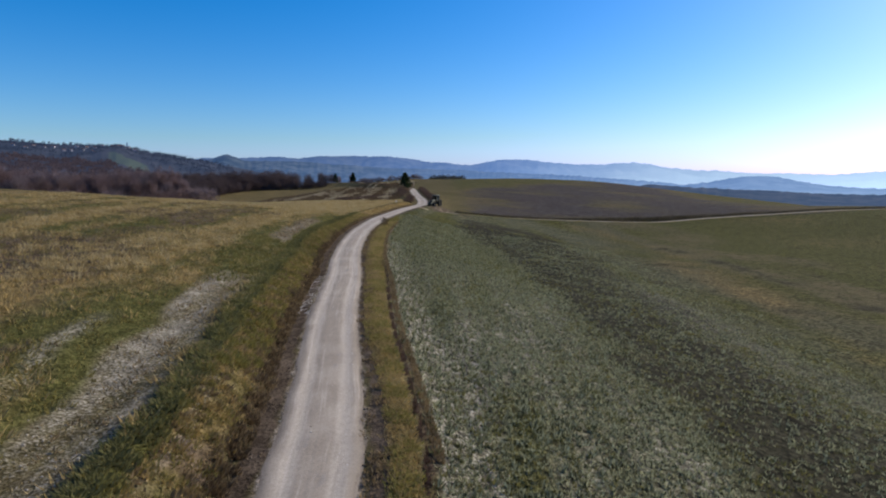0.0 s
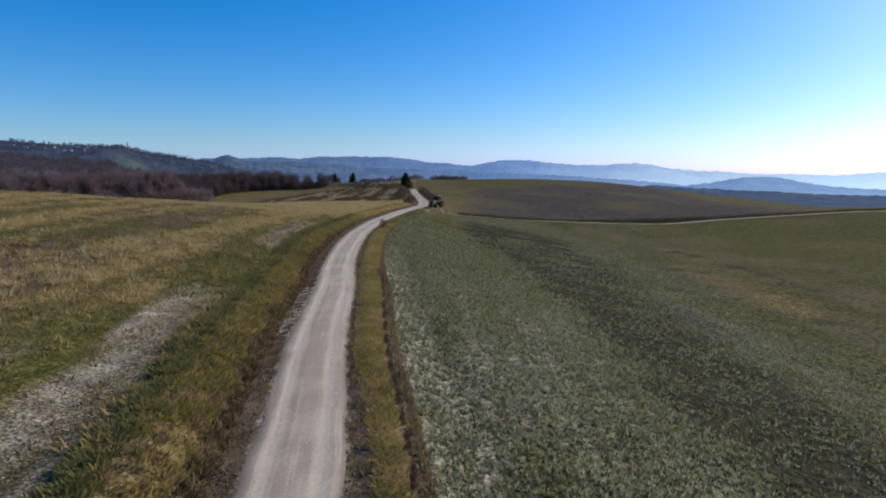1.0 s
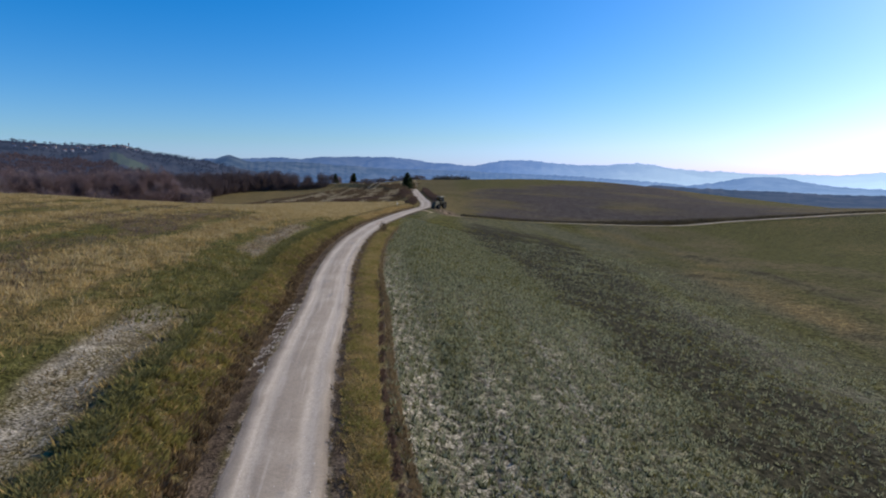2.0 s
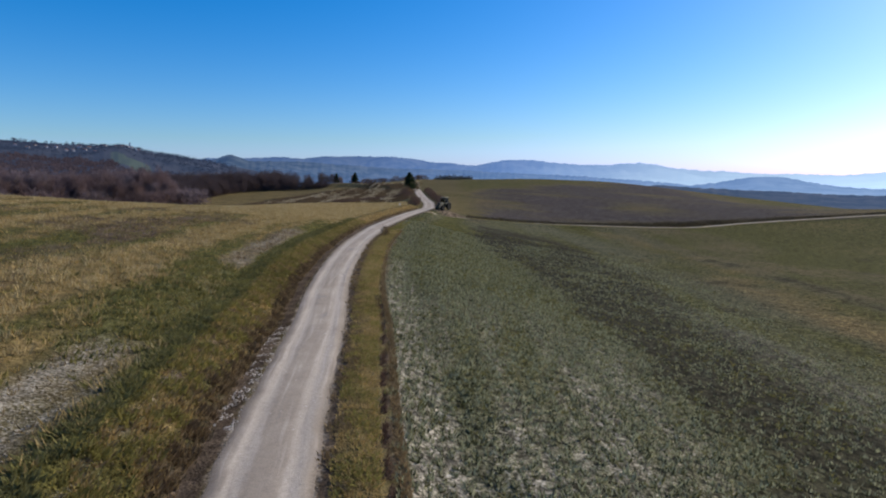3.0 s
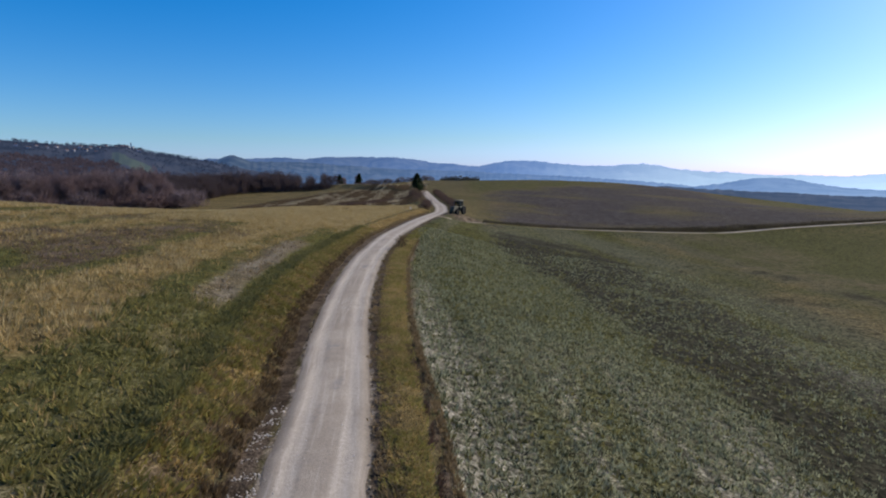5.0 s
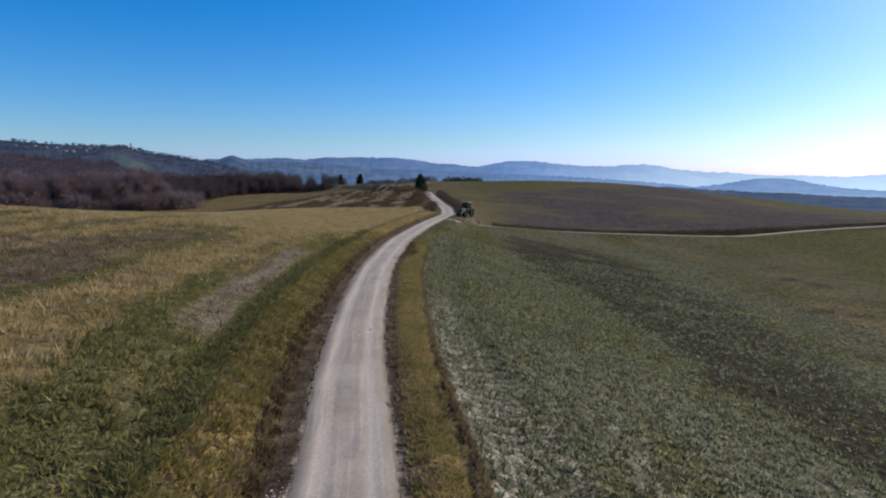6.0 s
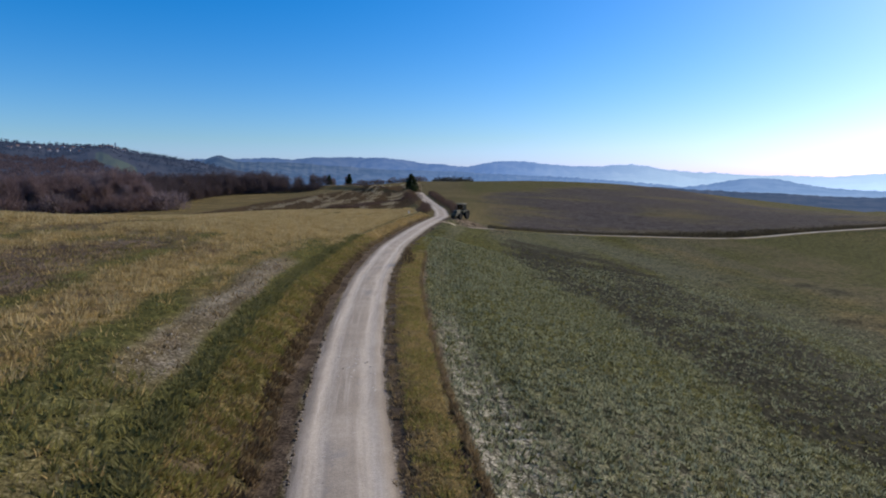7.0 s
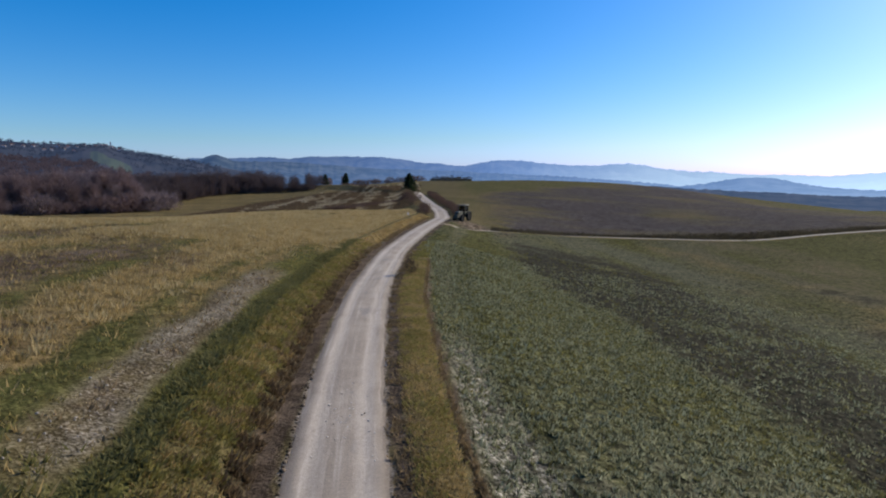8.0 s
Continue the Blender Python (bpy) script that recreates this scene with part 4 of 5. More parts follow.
# bare wood beyond the left-hand field: tall trees behind, shrubs along its front
FRONT = [(-212, 178), (-180, 200), (-140, 228), (-107, 262), (-118, 298), (-117, 336), (-102, 360), (-86, 364), (-70, 358)]
front = line_points([(fx, fy, 0) for fx, fy in FRONT], 1.0)
tall = [bare_tree(16.8, 4.6, 100 + k, M["twig"] if k % 3 else M["twig_grey"], 2100, "tall bare winter tree with brown twigs in the wood", "trees of the bare wood") for k in range(5)]
low = [shrub(4.6, 2.9, 200 + k, M["twig_grey"] if k % 2 else M["twig"], 900, "leafless purple-brown shrub at the edge of the wood", "shrubs along the wood") for k in range(4)]
# trees whose twig colour already holds the shade inside the wood
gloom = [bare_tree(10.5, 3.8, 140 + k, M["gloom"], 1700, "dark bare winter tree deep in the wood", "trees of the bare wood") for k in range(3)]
used = set()


def place_copy(pool, x, y, size):
    k = pick.randrange(len(pool))
    turn = pick.uniform(0, 6.28)
    if (id(pool), k) in used:
        again(pool[k], x, y, turn, size)
    else:
        used.add((id(pool), k))
        stand(pool[k], x, y, turn, size)


normal = np.stack([-np.gradient(front[:, 1]), np.gradient(front[:, 0])], 1)
normal /= np.linalg.norm(normal, axis=1)[:, None]
for row in range(7):
    step = (3.4, 5.0, 5.2, 6, 6.5, 7, 8)[row]
    at = pick.uniform(0, 3)
    while at < len(front) - 1:
        i = int(at)
        depth = (0, 5, 10.5, 16.5, 23, 31, 41)[row] + pick.uniform(-1.6, 1.6)
        px, py = front[i, :2] + normal[i] * depth
        right_arm = front[i, 1] > 272
        tail = float(smooth(front[i, 0], -100, -72)) if right_arm else 0.0
        if tail > 0.3 and row > 3:
            at += step
            continue
        if row == 0:
            if right_arm:
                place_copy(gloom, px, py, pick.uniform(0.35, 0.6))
            else:
                place_copy(low, px, py, pick.uniform(0.8, 1.5))
        elif not (right_arm and row > 5):
            place_copy(gloom if right_arm else tall, px, py, pick.uniform(0.78, 1.04) * (0.8 if row == 1 else 1.0) * ((1.1 if right_arm else 1.08 - 0.30 * float(smooth(front[i, 0], -185, -140))) - 0.62 * tail))
        at += step * pick.uniform(0.75, 1.3)

thicket = []
for k in range(0, len(front)):
    if front[k, 1] > 285:
        for dd in (1.5, 6, 12):
            px, py = front[k, :2] + normal[k] * (dd + pick.uniform(-1, 1))
            hh = pick.uniform(2.2, 4.4)
            thicket.append(twig_cloud(70, (px, py, ground_at(px, py) + hh * 0.45), (1.6, 1.6, hh * 0.5), 0.9, 0.12, 900 + k))
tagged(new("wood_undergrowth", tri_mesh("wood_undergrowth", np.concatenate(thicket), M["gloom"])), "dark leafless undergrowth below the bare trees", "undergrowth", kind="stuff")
for bx_, by_, bs_ in ((-106, 259, 1.55), (-112, 256, 1.35), (-103, 266, 1.45), (-118, 250, 1.4), (-128, 241, 1.3)):
    again(low[1], bx_, by_, pick.uniform(0, 6), bs_)

# conifers by the road and at the end of the wood
stand(conifer(7.1, 2.7, 301, "dark green conifer standing beside the farm road"), -17.5, 279)
stand(conifer(5.6, 1.5, 302, "small dark conifer at the end of the bare wood", "conifers by the wood"), -66, 372)
stand(conifer(7.0, 2.0, 303, "dark conifer at the end of the bare wood", "conifers by the wood"), -56.3, 380)
again(tall[1], -58, 386, 1.0, 0.36)
again(tall[2], -66, 384, 2.0, 0.34)

# scrub at the bend
hedge = [shrub(1.7, 1.2, 320 + k, M["twig_dark"], 620, "dark brambly shrub in the roadside hedge", "shrubs of the roadside hedge", "hedge_shrub") for k in range(4)]
grey = [shrub(2.4, 1.5, 340 + k, M["twig_dark"] if k else M["brown"], 520, "grey leafless shrub beside the road bend", "grey shrubs at the bend", "grey_shrub") for k in range(2)]


def beside_road(y_target, offset):
    i = int(np.argmin(np.abs(ROAD_LINE[:, 1] - y_target)))
    t = ROAD_LINE[i + 1, :2] - ROAD_LINE[i - 1, :2]
    t = t / np.hypot(*t)
    return ROAD_LINE[i, 0] + t[1] * offset, ROAD_LINE[i, 1] - t[0] * offset


yy = 183.0
while yy < 262:
    px, py = beside_road(yy, 3.4 + pick.uniform(-0.4, 0.9))
    place_copy(hedge, px, py, pick.uniform(0.6, 1.15))
    yy += pick.uniform(1.3, 2.3)
yy = 180.0
while yy < 262:
    px, py = beside_road(yy, -3.6 - pick.uniform(0, 2.6))
    place_copy(grey if pick.random() < 0.55 else hedge, px, py, pick.uniform(0.6, 1.1))
    yy += pick.uniform(4.5, 8.0)
yy = 296.0
while yy < 346:
    px, py = beside_road(yy, -3.0 - pick.uniform(0, 0.8))
    place_copy(hedge, px, py, pick.uniform(0.45, 0.75))
    yy += pick.uniform(1.8, 3.4)

for hx_ in np.arange(-54, -14, 2.1):
    place_copy(hedge, hx_ + pick.uniform(-0.6, 0.6), 398 - 0.1 * hx_ + pick.uniform(-2, 2), pick.uniform(1.4, 2.3))

for yy in (181, 183.2, 185, 187.5, 190, 193):
    px, py = beside_road(yy, -3.2 - pick.uniform(0, 0.8))
    place_copy(hedge, px, py, pick.uniform(0.7, 1.1))

# a small bare shrub on the inside of the curve, and one by the track
stand(shrub(1.5, 0.6, 361, M["litter"], 480, "small leafless brown shrub on the road verge", "", "verge_shrub"), -10.0, 102.6)
stand(shrub(0.9, 1.6, 362, M["dark"], 420, "low dark shrub beside the field track", "", "track_shrub"), 61.5, 181.5)

weeds = shrub(0.42, 0.42, 371, M["dark"], 160, "dark green weed clump standing in the crop", "weed clumps in the crop", "weed_clump")
stand(weeds, -1.5, 59.6)
for wx_, wy_, ws_ in ((-1.2, 61.0, 0.7), (-2.9, 67.4, 0.9), (-2.9, 63.3, 0.8), (3.6, 82.0, 0.8), (7.6, 51.3, 0.7), (9.1, 67.3, 0.8), (0.2, 28.7, 0.6), (14.5, 48.0, 0.8), (18.9, 68.6, 0.9), (5.0, 38.5, 0.7)):
    again(weeds, wx_, wy_, pick.uniform(0, 6), ws_)

# rough dark growth along the far side of the track
ti = rng.integers(30, len(TRACK_LINE) - 1, 15000)
tx, ty = TRACK_LINE[ti, 0] + rng.normal(scale=0.4, size=len(ti)), TRACK_LINE[ti, 1] + 1.8 + np.abs(rng.normal(scale=2.0, size=len(ti)))
ok = rng.uniform(0, 1, len(ti)) < 0.35 + 0.65 * patchy(tx, ty, 8, 61)
blades("track_weeds", "dark rough weeds along the far side of the track", tx[ok], ty[ok], 5, 0.5, 0.16, 0.6, M["scrub"], 0.4)
ti = rng.integers(30, len(TRACK_LINE) - 1, 2500)
tx, ty = TRACK_LINE[ti, 0] + rng.normal(scale=0.4, size=len(ti)), TRACK_LINE[ti, 1] - 1.6 - np.abs(rng.normal(scale=0.5, size=len(ti)))
blades("track_grass", "straw-coloured grass along the track", tx, ty, 5, 0.12, 0.08, 1.2, M["olive"], 0.3)
# straw tussocks on the terrace below the wood
tx, ty = rng.uniform(-85, -14, 30000), rng.uniform(205, 330, 30000)
z_, u_, v_ = land(tx, ty, True)
c_ = cover(tx, ty, u_, v_)
rows_ = smooth(np.sin((tx - ty * 0.35) * 1.0 + 1.3 * waves(tx, ty, 25, 62)), 0.55, 0.9) * patchy(tx, ty, 16, 63, 0.0, 0.5) * smooth(tx, -66, -56)
ok = rng.uniform(0, 1, len(tx)) < c_["terrace"] * rows_
blades("terrace_tussocks", "pale straw tussocks in rows on a terraced bank", tx[ok], ty[ok], 8, 0.85, 0.13, 0.5, M["stalk"], 0.4)
ok = rng.uniform(0, 1, len(tx)) < c_["terrace"] * (1 - rows_) * 0.8
blades("terrace_weeds", "brown dead weeds on a terraced bank", tx[ok], ty[ok], 7, 0.4, 0.16, 0.7, M["litter"], 0.45)
lx, ly = rng.uniform(0, 1, 1500), rng.normal(scale=0.7, size=1500)
lx, ly = -36 + 19 * lx + ly + 1.5 * np.sin(lx * 9), 203 + 42 * lx ** 1.3 + rng.normal(scale=0.7, size=1500)
blades("ditch_scrub", "dark dead scrub along a winding ditch", lx, ly, 7, 0.7, 0.2, 0.6, M["twig_dark"], 0.5)
# low dark wood on the crest behind the hill
wx, wy = rng.uniform(-10, 17, 500), rng.uniform(452, 475, 500)
wood = np.concatenate([twig_cloud(26, (a_, b_, ground_at(a_, b_) + 1.6 + 1.8 * math.cos((a_ - 4) / 9)), (2.4, 2.4, 3.0), 1.6, 0.5, 400 + k) for k, (a_, b_) in enumerate(zip(wx[:160], wy[:160]))])
tagged(new("crest_wood", tri_mesh("crest_wood", wood, M["far_wood"])), "low dark wood on the crest behind the hill", "wood", kind="stuff")


# ---- the tractor at the junction ----
paint = plain("tractor_paint", (0.070, 0.064, 0.038), 0.6, 0.4, grain=3)
paint_pale = plain("cab_roof_paint", (0.20, 0.185, 0.14), 0.7, 0.3, grain=3)
rubber = plain("tyre_rubber", (0.022, 0.021, 0.020), 0.9, 0.15, grain=5)
rim_paint = plain("rim_paint", (0.13, 0.10, 0.05), 0.7, 0.3)
steel = plain("dark_steel", (0.06, 0.055, 0.05), 0.6, 0.4, 0.4)
lamp_glass = plain("lamp_glass", (0.5, 0.48, 0.42), 0.2, 0.5)
glass = Nodes("cab_glass")
glass.bsdf.inputs["Transmission Weight"].default_value = 0.85
glass.bsdf.inputs["IOR"].default_value = 1.45
glass = glass.done((0.10, 0.11, 0.10), 0.08, 0.4)


def wheel(parent, name, x, y, radius, width):
    hub = pose(x, y, radius)
    bm = bmesh.new()
    w, r = width / 2, radius
    lathe(bm, [(-w * 0.8, r * 0.56), (-w, r * 0.66), (-w, r * 0.88), (-w * 0.8, r * 0.96), (w * 0.8, r * 0.96), (w, r * 0.88), (w, r * 0.66), (w * 0.8, r * 0.56)], hub, 28)
    for k in range(18):
        for sgn in (-1, 1):
            lug = hub @ Matrix.Rotation((k + 0.5 * (sgn > 0)) * 6.2832 / 18, 4, "X") @ pose(sgn * w * 0.5, 0, r * 0.93, 0, 0, sgn * 35)
            box(bm, (w * 0.95, 0.07 * r + 0.02, r * 0.075), lug)
    tyre = part(name, bm, rubber, parent, "black ribbed tractor tyre")
    bm = bmesh.new()
    lathe(bm, [(-w * 0.55, r * 0.57), (-w * 0.35, r * 0.5), (-w * 0.15, r * 0.2), (w * 0.15, r * 0.2), (w * 0.35, r * 0.5), (w * 0.55, r * 0.57)], hub, 24)
    part("rim", bm, rim_paint, tyre, "dull yellow steel rim")


def tractor(m):
    """Faces +y."""
    ob = thing("tractor", "dark green farm tractor with a cab parked at the junction", "tractor", "", m)
    bm = bmesh.new()
    box(bm, (0.42, 3.1, 0.42), pose(0, 0.15, 0.62), 0.05)
    box(bm, (1.5, 0.3, 0.26), pose(0, -1.05, 0.72), 0.06)
    box(bm, (1.35, 0.22, 0.2), pose(0, 1.35, 0.46), 0.05)
    part("chassis", bm, steel, ob)
    bm = bmesh.new()
    box(bm, (0.84, 1.75, 0.82), pose(0, 1.05, 0.95), 0.12, (0.86, 0.97))
    body = part("hood", bm, paint, ob, "dark green engine hood")
    bm = bmesh.new()
    for k in range(5):
        box(bm, (0.56, 0.02, 0.05), pose(0, 1.93, 1.05 + 0.11 * k))
    part("grille", bm, steel, body, "dark slatted grille")
    for sgn in (-1, 1):
        bm = bmesh.new()
        box(bm, (0.16, 0.04, 0.12), pose(0.27 * sgn, 1.925, 1.58), 0.02)
        part("headlight", bm, lamp_glass, body, "clear headlight")
    bm = bmesh.new()
    tube(bm, (0.36, 0.75, 1.7), (0.36, 0.75, 2.65), 0.05, 0.045, 10)
    tube(bm, (0.36, 0.75, 1.85), (0.36, 0.75, 2.25), 0.085, 0.085, 10)
    part("exhaust", bm, steel, ob, "upright dark exhaust pipe")
    bm = bmesh.new()
    box(bm, (0.95, 0.5, 0.62), pose(0, 2.15, 0.55), 0.08, (0.92, 0.9))
    box(bm, (0.3, 0.3, 0.2), pose(0, 1.85, 0.7), 0.03)
    part("front_ballast", bm, paint, ob, "dull earth-brown front ballast block")
    bm = bmesh.new()
    box(bm, (1.42, 1.45, 0.55), pose(0, -0.55, 1.05), 0.06)
    cab = part("cab", bm, paint, ob, "dark green cab base")
    for px in (-0.66, 0.66):
        for py, lean in ((0.12, -0.05), (-1.18, 0.08)):
            bm = bmesh.new()
            tube(bm, (px, py, 1.55), (px * 0.94, py + lean, 2.78), 0.045, 0.04, 6)
            part("cab_pillar", bm, steel, cab)
    for face, size, place in (("windscreen", (1.22, 0.02, 1.12), (0, 0.10, 1.62)), ("rear_window", (1.22, 0.02, 1.12), (0, -1.14, 1.62)),
                              ("side_window", (0.02, 1.16, 1.12), (0.64, -0.52, 1.62)), ("side_window", (0.02, 1.16, 1.12), (-0.64, -0.52, 1.62))):
        bm = bmesh.new()
        box(bm, size, pose(*place))
        part(face, bm, glass, cab, "tinted cab glass").visible_shadow = False
    bm = bmesh.new()
    box(bm, (1.5, 1.65, 0.2), pose(0, -0.52, 2.78), 0.07, (0.92, 0.92))
    part("cab_roof", bm, paint_pale, ob, "pale weathered cab roof")
    bm = bmesh.new()
    box(bm, (0.5, 0.48, 0.14), pose(0, -0.65, 1.6), 0.05)
    box(bm, (0.5, 0.12, 0.6), pose(0, -0.92, 1.66), 0.05)
    part("seat", bm, rubber, ob, "black driver's seat")
    bm = bmesh.new()
    tube(bm, (0, 0.05, 1.55), (0, -0.12, 1.98), 0.03, 0.03, 6)
    lathe(bm, [(-0.015, 0.17), (-0.015, 0.2), (0.015, 0.2), (0.015, 0.17)], pose(0, -0.13, 2.0, 0, 70, 90), 16)
    part("steering_wheel", bm, rubber, ob)
    for sgn in (-1, 1):
        wheel(ob, "rear_wheel", 0.86 * sgn, -0.95, 0.82, 0.46)
        wheel(ob, "front_wheel", 0.78 * sgn, 1.35, 0.56, 0.34)
        bm = bmesh.new()
        lathe(bm, [(-0.24, 0.86), (-0.24, 0.92), (0.24, 0.92), (0.24, 0.86)], pose(0.88 * sgn, -0.95, 0.82), 28)
        bmesh.ops.delete(bm, geom=[v for v in bm.verts if v.co.z < 1.15], context="VERTS")
        part("mudguard", bm, paint, ob, "dark green curved mudguard")
    for sgn in (-1, 1):
        bm = bmesh.new()
        tube(bm, (0.68 * sgn, 0.1, 2.3), (0.98 * sgn, 0.2, 2.32), 0.015, 0.015, 5)
        box(bm, (0.18, 0.04, 0.28), pose(0.98 * sgn, 0.2, 2.18), 0.015)
        part("mirror", bm, steel, ob, "black wing mirror")
    return ob


tractor(Matrix.Translation((-2.3, 170.5, ground_at(-2.3, 170.5) - 0.03)) @ Matrix.Rotation(radians(148), 4, "Z")).scale = (1.1, 1.1, 1.1)

# ---- white marker stone in the grass ----
white = plain("white_stone", (0.72, 0.70, 0.66), 0.8, 0.2)
bm = bmesh.new()
box(bm, (0.36, 0.26, 0.6), None, 0.05, (0.8, 0.8))
marker_mesh = bpy.data.meshes.new("marker_stone")
bm.to_mesh(marker_mesh)
bm.free()
marker_mesh.materials.append(white)
marker = tagged(new("marker_stone", marker_mesh), "white painted marker stone standing in dry grass", "marker stone")
marker.matrix_basis = pose(-13.1, 169, ground_at(-13.1, 169) - 0.05, 3, -4, 20)

# ---- loose stones ----
def stones(name, label, x, y, size, mat, lift=0.0):
    """Small uneven six-sided stones half sunk in the soil."""
    n = len(x)
    z = land(x, y) + lift
    corner = np.array([(1, 0, 0), (0, 1, 0), (-1, 0, 0), (0, -1, 0), (0, 0, 0.8), (0, 0, -0.6)])
    tri = np.array([(0, 1, 4), (1, 2, 4), (2, 3, 4), (3, 0, 4), (1, 0, 5), (2, 1, 5), (3, 2, 5), (0, 3, 5)])
    s_ = size * rng.uniform(0.4, 1.3, n) ** 1.5
    v = corner[None] * s_[:, None, None] * rng.uniform(0.6, 1.3, (n, 6, 1))
    a_ = rng.uniform(0, 6.28, n)
    c_, d_ = np.cos(a_)[:, None], np.sin(a_)[:, None]
    v = np.stack([v[..., 0] * c_ - v[..., 1] * d_, v[..., 0] * d_ + v[..., 1] * c_, v[..., 2]], 2) + np.stack([x, y, z], 1)[:, None]
    f = tri[None] + 6 * np.arange(n)[:, None, None]
    return tagged(new(name, mesh_from(name, v.reshape(-1, 3), f.reshape(-1, 3), mat, flat=True)), label, "stones", kind="stuff")


x, y = sow(32000, -9, 24, 12, 90, lambda c, x, y, u: c["right"] * np.clip(c["pale"], 0, 1) * patchy(x, y, 2, 71, -0.3, 0.7))
stones("field_stones", "pale stones and clods lying in the crop", x, y, 0.045, M["stone"])
x, y = sow(22000, -30, -7, 12, 110, lambda c, x, y, u: c["strip"] * patchy(x, y, 2, 72, -0.4, 0.6))
stones("stubble_stones", "pale clods on the stubble strip", x, y, 0.045, M["stone"])
x, y = thinned(*follow(2600, 38, 190, -1.75, -1.4), 3.0, 78, -0.3, 0.6)
stones("road_edge_stones", "loose pale gravel along the road edge", x, y, 0.03, M["stone"], 0.02)
x, y = follow(1500, 38, 190, 1.3, 1.7)
stones("gravel_stones", "loose pale gravel along the road edge", x, y, 0.028, M["stone"], 0.02)
x, y = follow(420, 38, 190, -1.2, 1.2)
stones("road_stones", "small loose stones lying on the road", x, y, 0.03, M["pale_stone"], 0.075)
x, y = rng.normal(-11.1, 0.4, 60), rng.normal(71.0, 1.8, 60)
stones("road_cobbles", "scattered pale stones in the middle of the road", x, y, 0.045, M["pale_stone"], 0.075)
i = np.array([int(np.argmin(np.abs(ROAD_LINE[:, 1] - q))) for q in np.arange(60, 76, 0.27)])
x, y = ROAD_LINE[i, 0] - 1.66 + 0.03 * rng.normal(size=len(i)), np.arange(60, 76, 0.27)
stones("tyre_lug_clods", "row of earth clods pressed up by a tractor tyre", x, y, 0.085, M["clod"], 0.01)
x, y = thinned(*follow(1700, 80, 95, -2.5, -1.6), 1.6, 73, -0.3, 0.4)
stones("shoulder_gravel", "pale gravel spilt on the road shoulder", x, y, 0.036, M["pale_stone"], 0.0)
x, y = thinned(*follow(1600, 50, 140, -2.5, -1.7), 3.0, 74, 0.2, 0.7)
stones("shoulder_clods", "earth clods on the road shoulder", x, y, 0.05, M["clod"], 0.01)
x, y = thinned(*follow(1500, 50, 140, 1.65, 2.4), 2.0, 75, 0.0, 0.6)
stones("verge_clods", "earth clods along the road verge", x, y, 0.055, M["clod"], 0.01)

# ---- the hill town ----
plaster = plain("far_plaster", (0.43, 0.44, 0.50), 0.9, 0.1, grain=0.3)
plaster_pale = plain("far_pale_plaster", (0.58, 0.60, 0.66), 0.9, 0.1, grain=0.3)
tile = plain("far_roof_tile", (0.24, 0.13, 0.09), 0.9, 0.1, grain=0.5)
opening = plain("far_window_dark", (0.03, 0.03, 0.035), 0.4, 0.4)


def house(w, d, h, wall_mat):
    ob = thing("house", "pale plastered house with a tiled roof in the hill town", "house", "houses of the hill town")
    bm = bmesh.new()
    box(bm, (w, d, h + 3), pose(0, 0, -3))
    part("wall", bm, wall_mat, ob)
    bm = bmesh.new()
    e_ = 0.5
    p = [bm.verts.new(q) for q in ((-w / 2 - e_, -d / 2 - e_, h), (w / 2 + e_, -d / 2 - e_, h), (w / 2 + e_, d / 2 + e_, h), (-w / 2 - e_, d / 2 + e_, h), (-w / 2 - e_, 0, h + d * 0.28), (w / 2 + e_, 0, h + d * 0.28))]
    for f in ((0, 1, 5, 4), (2, 3, 4, 5), (1, 2, 5), (3, 0, 4), (3, 2, 1, 0)):
        bm.faces.new([p[k] for k in f])
    part("roof", bm, tile, ob, "red-brown tiled roof")
    for k in range(int(w // 3)):
        for fl in range(int(h // 3)):
            bm = bmesh.new()
            box(bm, (1.0, 0.2, 1.5), pose(-w / 2 + 1.8 + 3 * k, -d / 2 - 0.06, 1.0 + 3 * fl))
            part("window", bm, opening, ob)
    return ob


houses = [house(7, 6, 3.4, plaster), house(8, 6, 4.6, plaster_pale), house(6.5, 5, 3.0, plaster)]
HOUSES = [(-27.3, 0.975), (-27.7, 0.985), (-28.1, 0.975), (-28.5, 0.985), (-27.6, 0.94), (-28.0, 0.955), (-28.4, 0.94), (-29.2, 0.97), (-29.7, 0.955), (-30.3, 0.97),
          (-31.0, 0.965), (-31.4, 0.90), (-31.9, 0.92), (-32.6, 0.965), (-33.2, 0.95), (-33.9, 0.965), (-34.4, 0.93), (-35.2, 0.96), (-36.3, 0.97), (-37.5, 0.96), (-29.9, 0.89), (-30.6, 0.915), (-26.8, 0.94)]
for k, (az_, up_) in enumerate(HOUSES):
    spot = Matrix.Translation(town_place(az_, up_ - 0.025)) @ Matrix.Rotation(radians(-az_ + pick.uniform(-30, 30)), 4, "Z")
    if k < 3:
        houses[k].matrix_basis = spot
    else:
        copy_thing(houses[k % 3], spot)
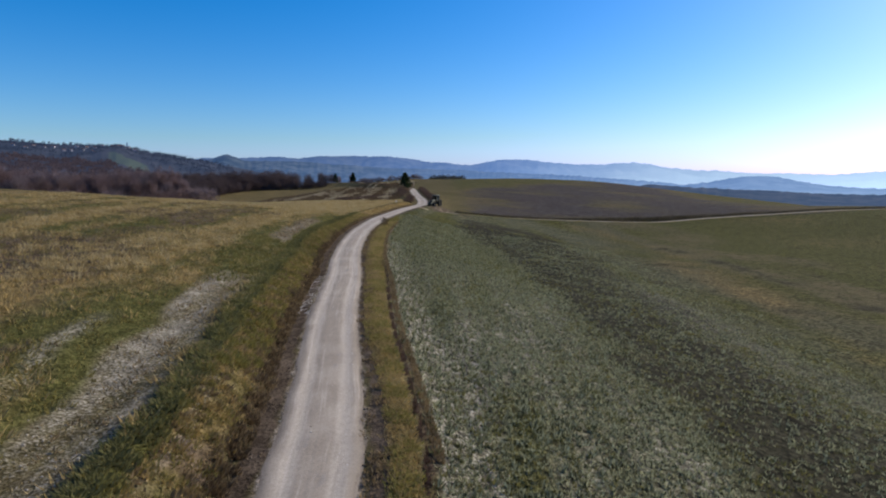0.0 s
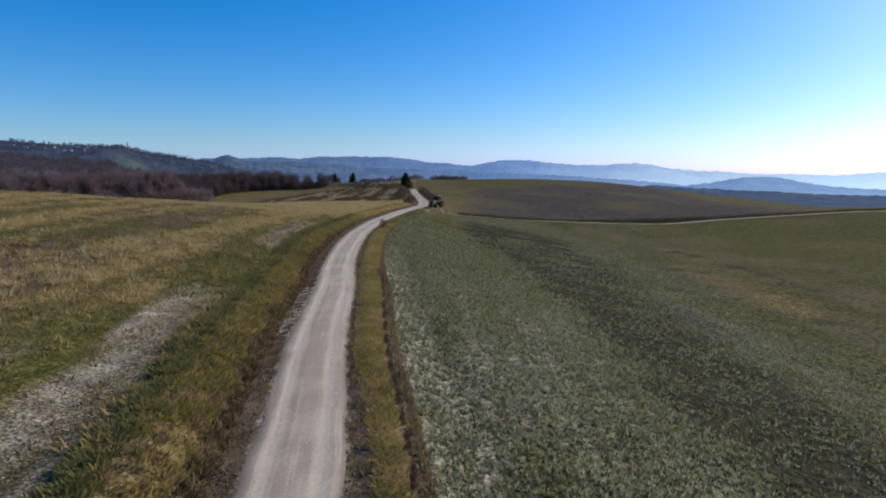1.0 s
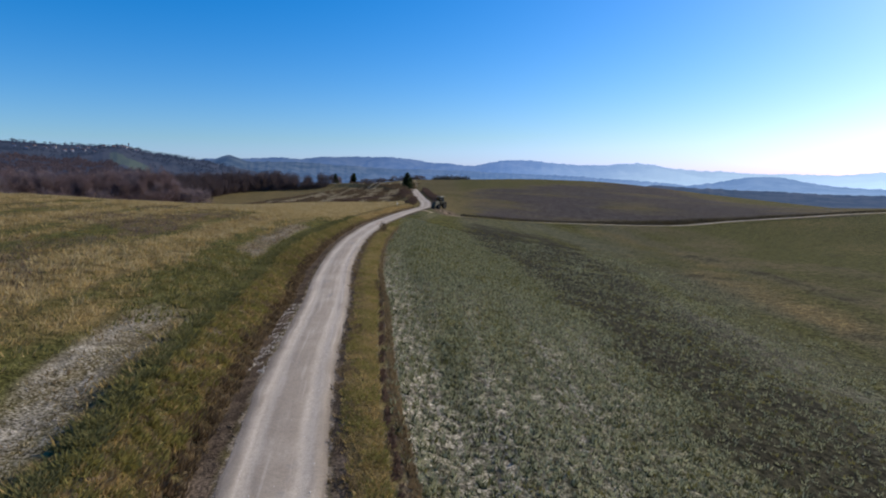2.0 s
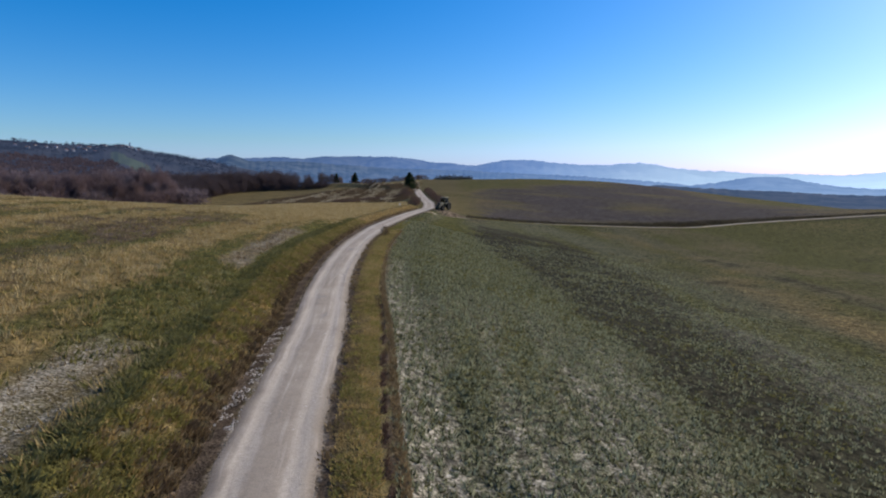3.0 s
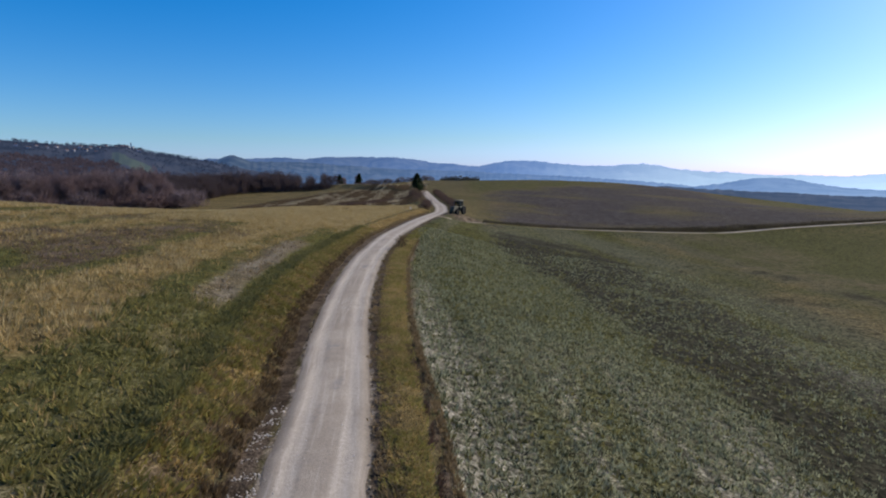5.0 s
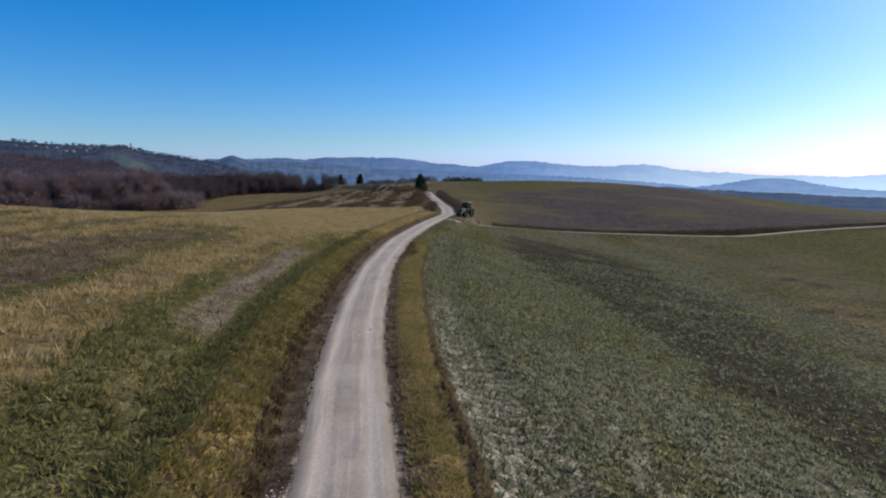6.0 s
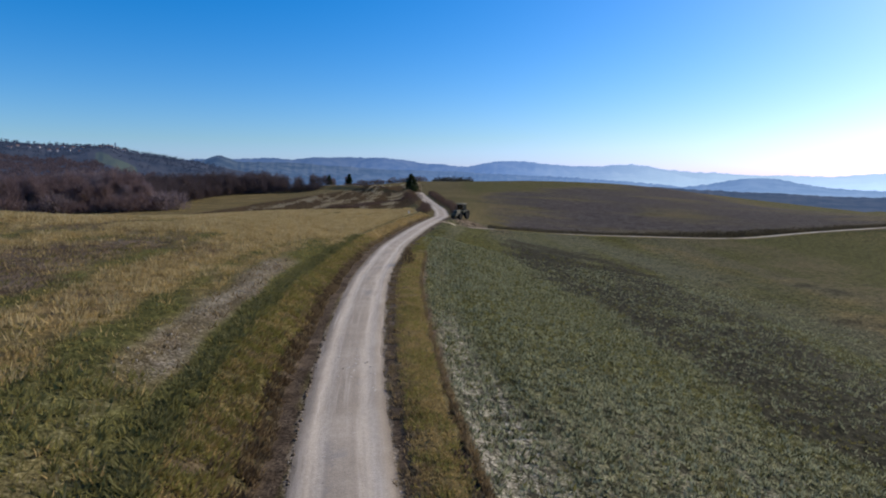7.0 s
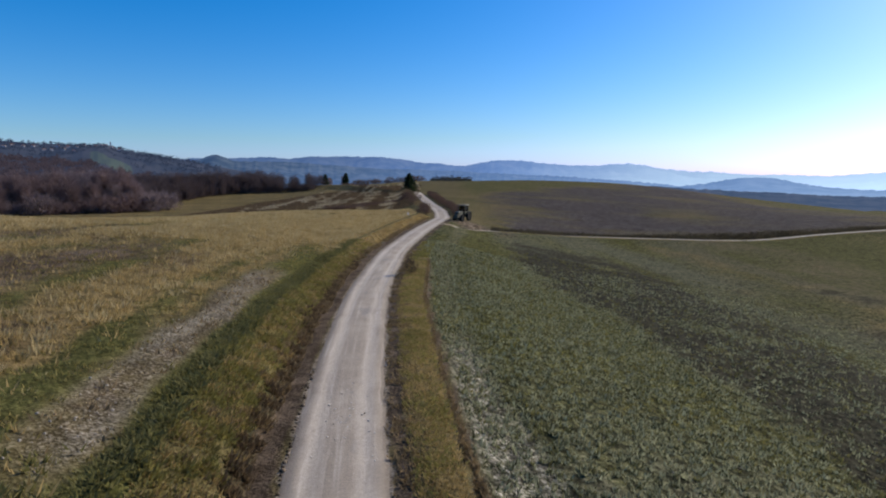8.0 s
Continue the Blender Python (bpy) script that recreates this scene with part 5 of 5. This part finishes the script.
# bell tower on the crest
tower = thing("bell_tower", "slim stone bell tower with a pointed roof above the town", "tower")
bm = bmesh.new()
box(bm, (3.4, 3.4, 18), pose(0, 0, -4), 0, (0.94, 0.94))
part("shaft", bm, plaster_pale, tower)
bm = bmesh.new()
bmesh.ops.create_cone(bm, cap_ends=True, segments=4, radius1=2.6, radius2=0.1, depth=3, matrix=Matrix.Translation((0, 0, 15.4)) @ Matrix.Rotation(radians(45), 4, "Z"))
part("roof", bm, tile, tower, "small pyramid roof")
bm = bmesh.new()
for k in range(4):
    box(bm, (0.9, 0.3, 2.0), Matrix.Rotation(k * radians(90), 4, "Z") @ pose(0, -1.58, 11))
part("belfry_opening", bm, opening, tower)
tower.matrix_basis = Matrix.Translation(town_place(-27.4, 0.99)) @ Matrix.Rotation(radians(27), 4, "Z")
# tree clumps on the town hill
clumps = []
for k in range(2200):
    az_, up_ = pick.uniform(-55, -19), 1.0 - abs(pick.gauss(0, 0.16))
    if town_meadow(np.array([az_]), np.array([up_]))[0] > 0.05:
        continue
    q = town_place(az_, up_)
    r_ = pick.uniform(2.0, 4.0)
    clumps.append(twig_cloud(22, (q.x, q.y, q.z + r_ * 0.8), (r_, r_, r_ * pick.uniform(0.7, 1.15)), r_ * 0.6, r_ * 0.6, 700 + k))
# haze over these trees is a faint surface glow, set by air
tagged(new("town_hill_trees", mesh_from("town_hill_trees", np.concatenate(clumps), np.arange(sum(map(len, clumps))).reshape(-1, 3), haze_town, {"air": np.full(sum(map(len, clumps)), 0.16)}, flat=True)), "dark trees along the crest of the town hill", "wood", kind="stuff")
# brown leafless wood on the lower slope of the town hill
# haze in front is put on the twigs as a faint purplish glow
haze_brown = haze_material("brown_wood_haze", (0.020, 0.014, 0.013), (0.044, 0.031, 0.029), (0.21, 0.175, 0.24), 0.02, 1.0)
belt = []
for k in range(1900):
    az_ = pick.uniform(-42, -21)
    up_ = pick.uniform(0.30, 0.69 - 0.17 * float(smooth(az_, -30.5, -28.5)) + 0.02 * math.sin(az_ * 3))
    q = town_place(az_, up_)
    r_ = pick.uniform(4.0, 7.0)
    belt.append(twig_cloud(24, (q.x, q.y, q.z + r_ * 0.7), (r_, r_, r_ * pick.uniform(0.7, 1.1)), r_ * 0.6, r_ * 0.55, 3000 + k))
belt = np.concatenate(belt)
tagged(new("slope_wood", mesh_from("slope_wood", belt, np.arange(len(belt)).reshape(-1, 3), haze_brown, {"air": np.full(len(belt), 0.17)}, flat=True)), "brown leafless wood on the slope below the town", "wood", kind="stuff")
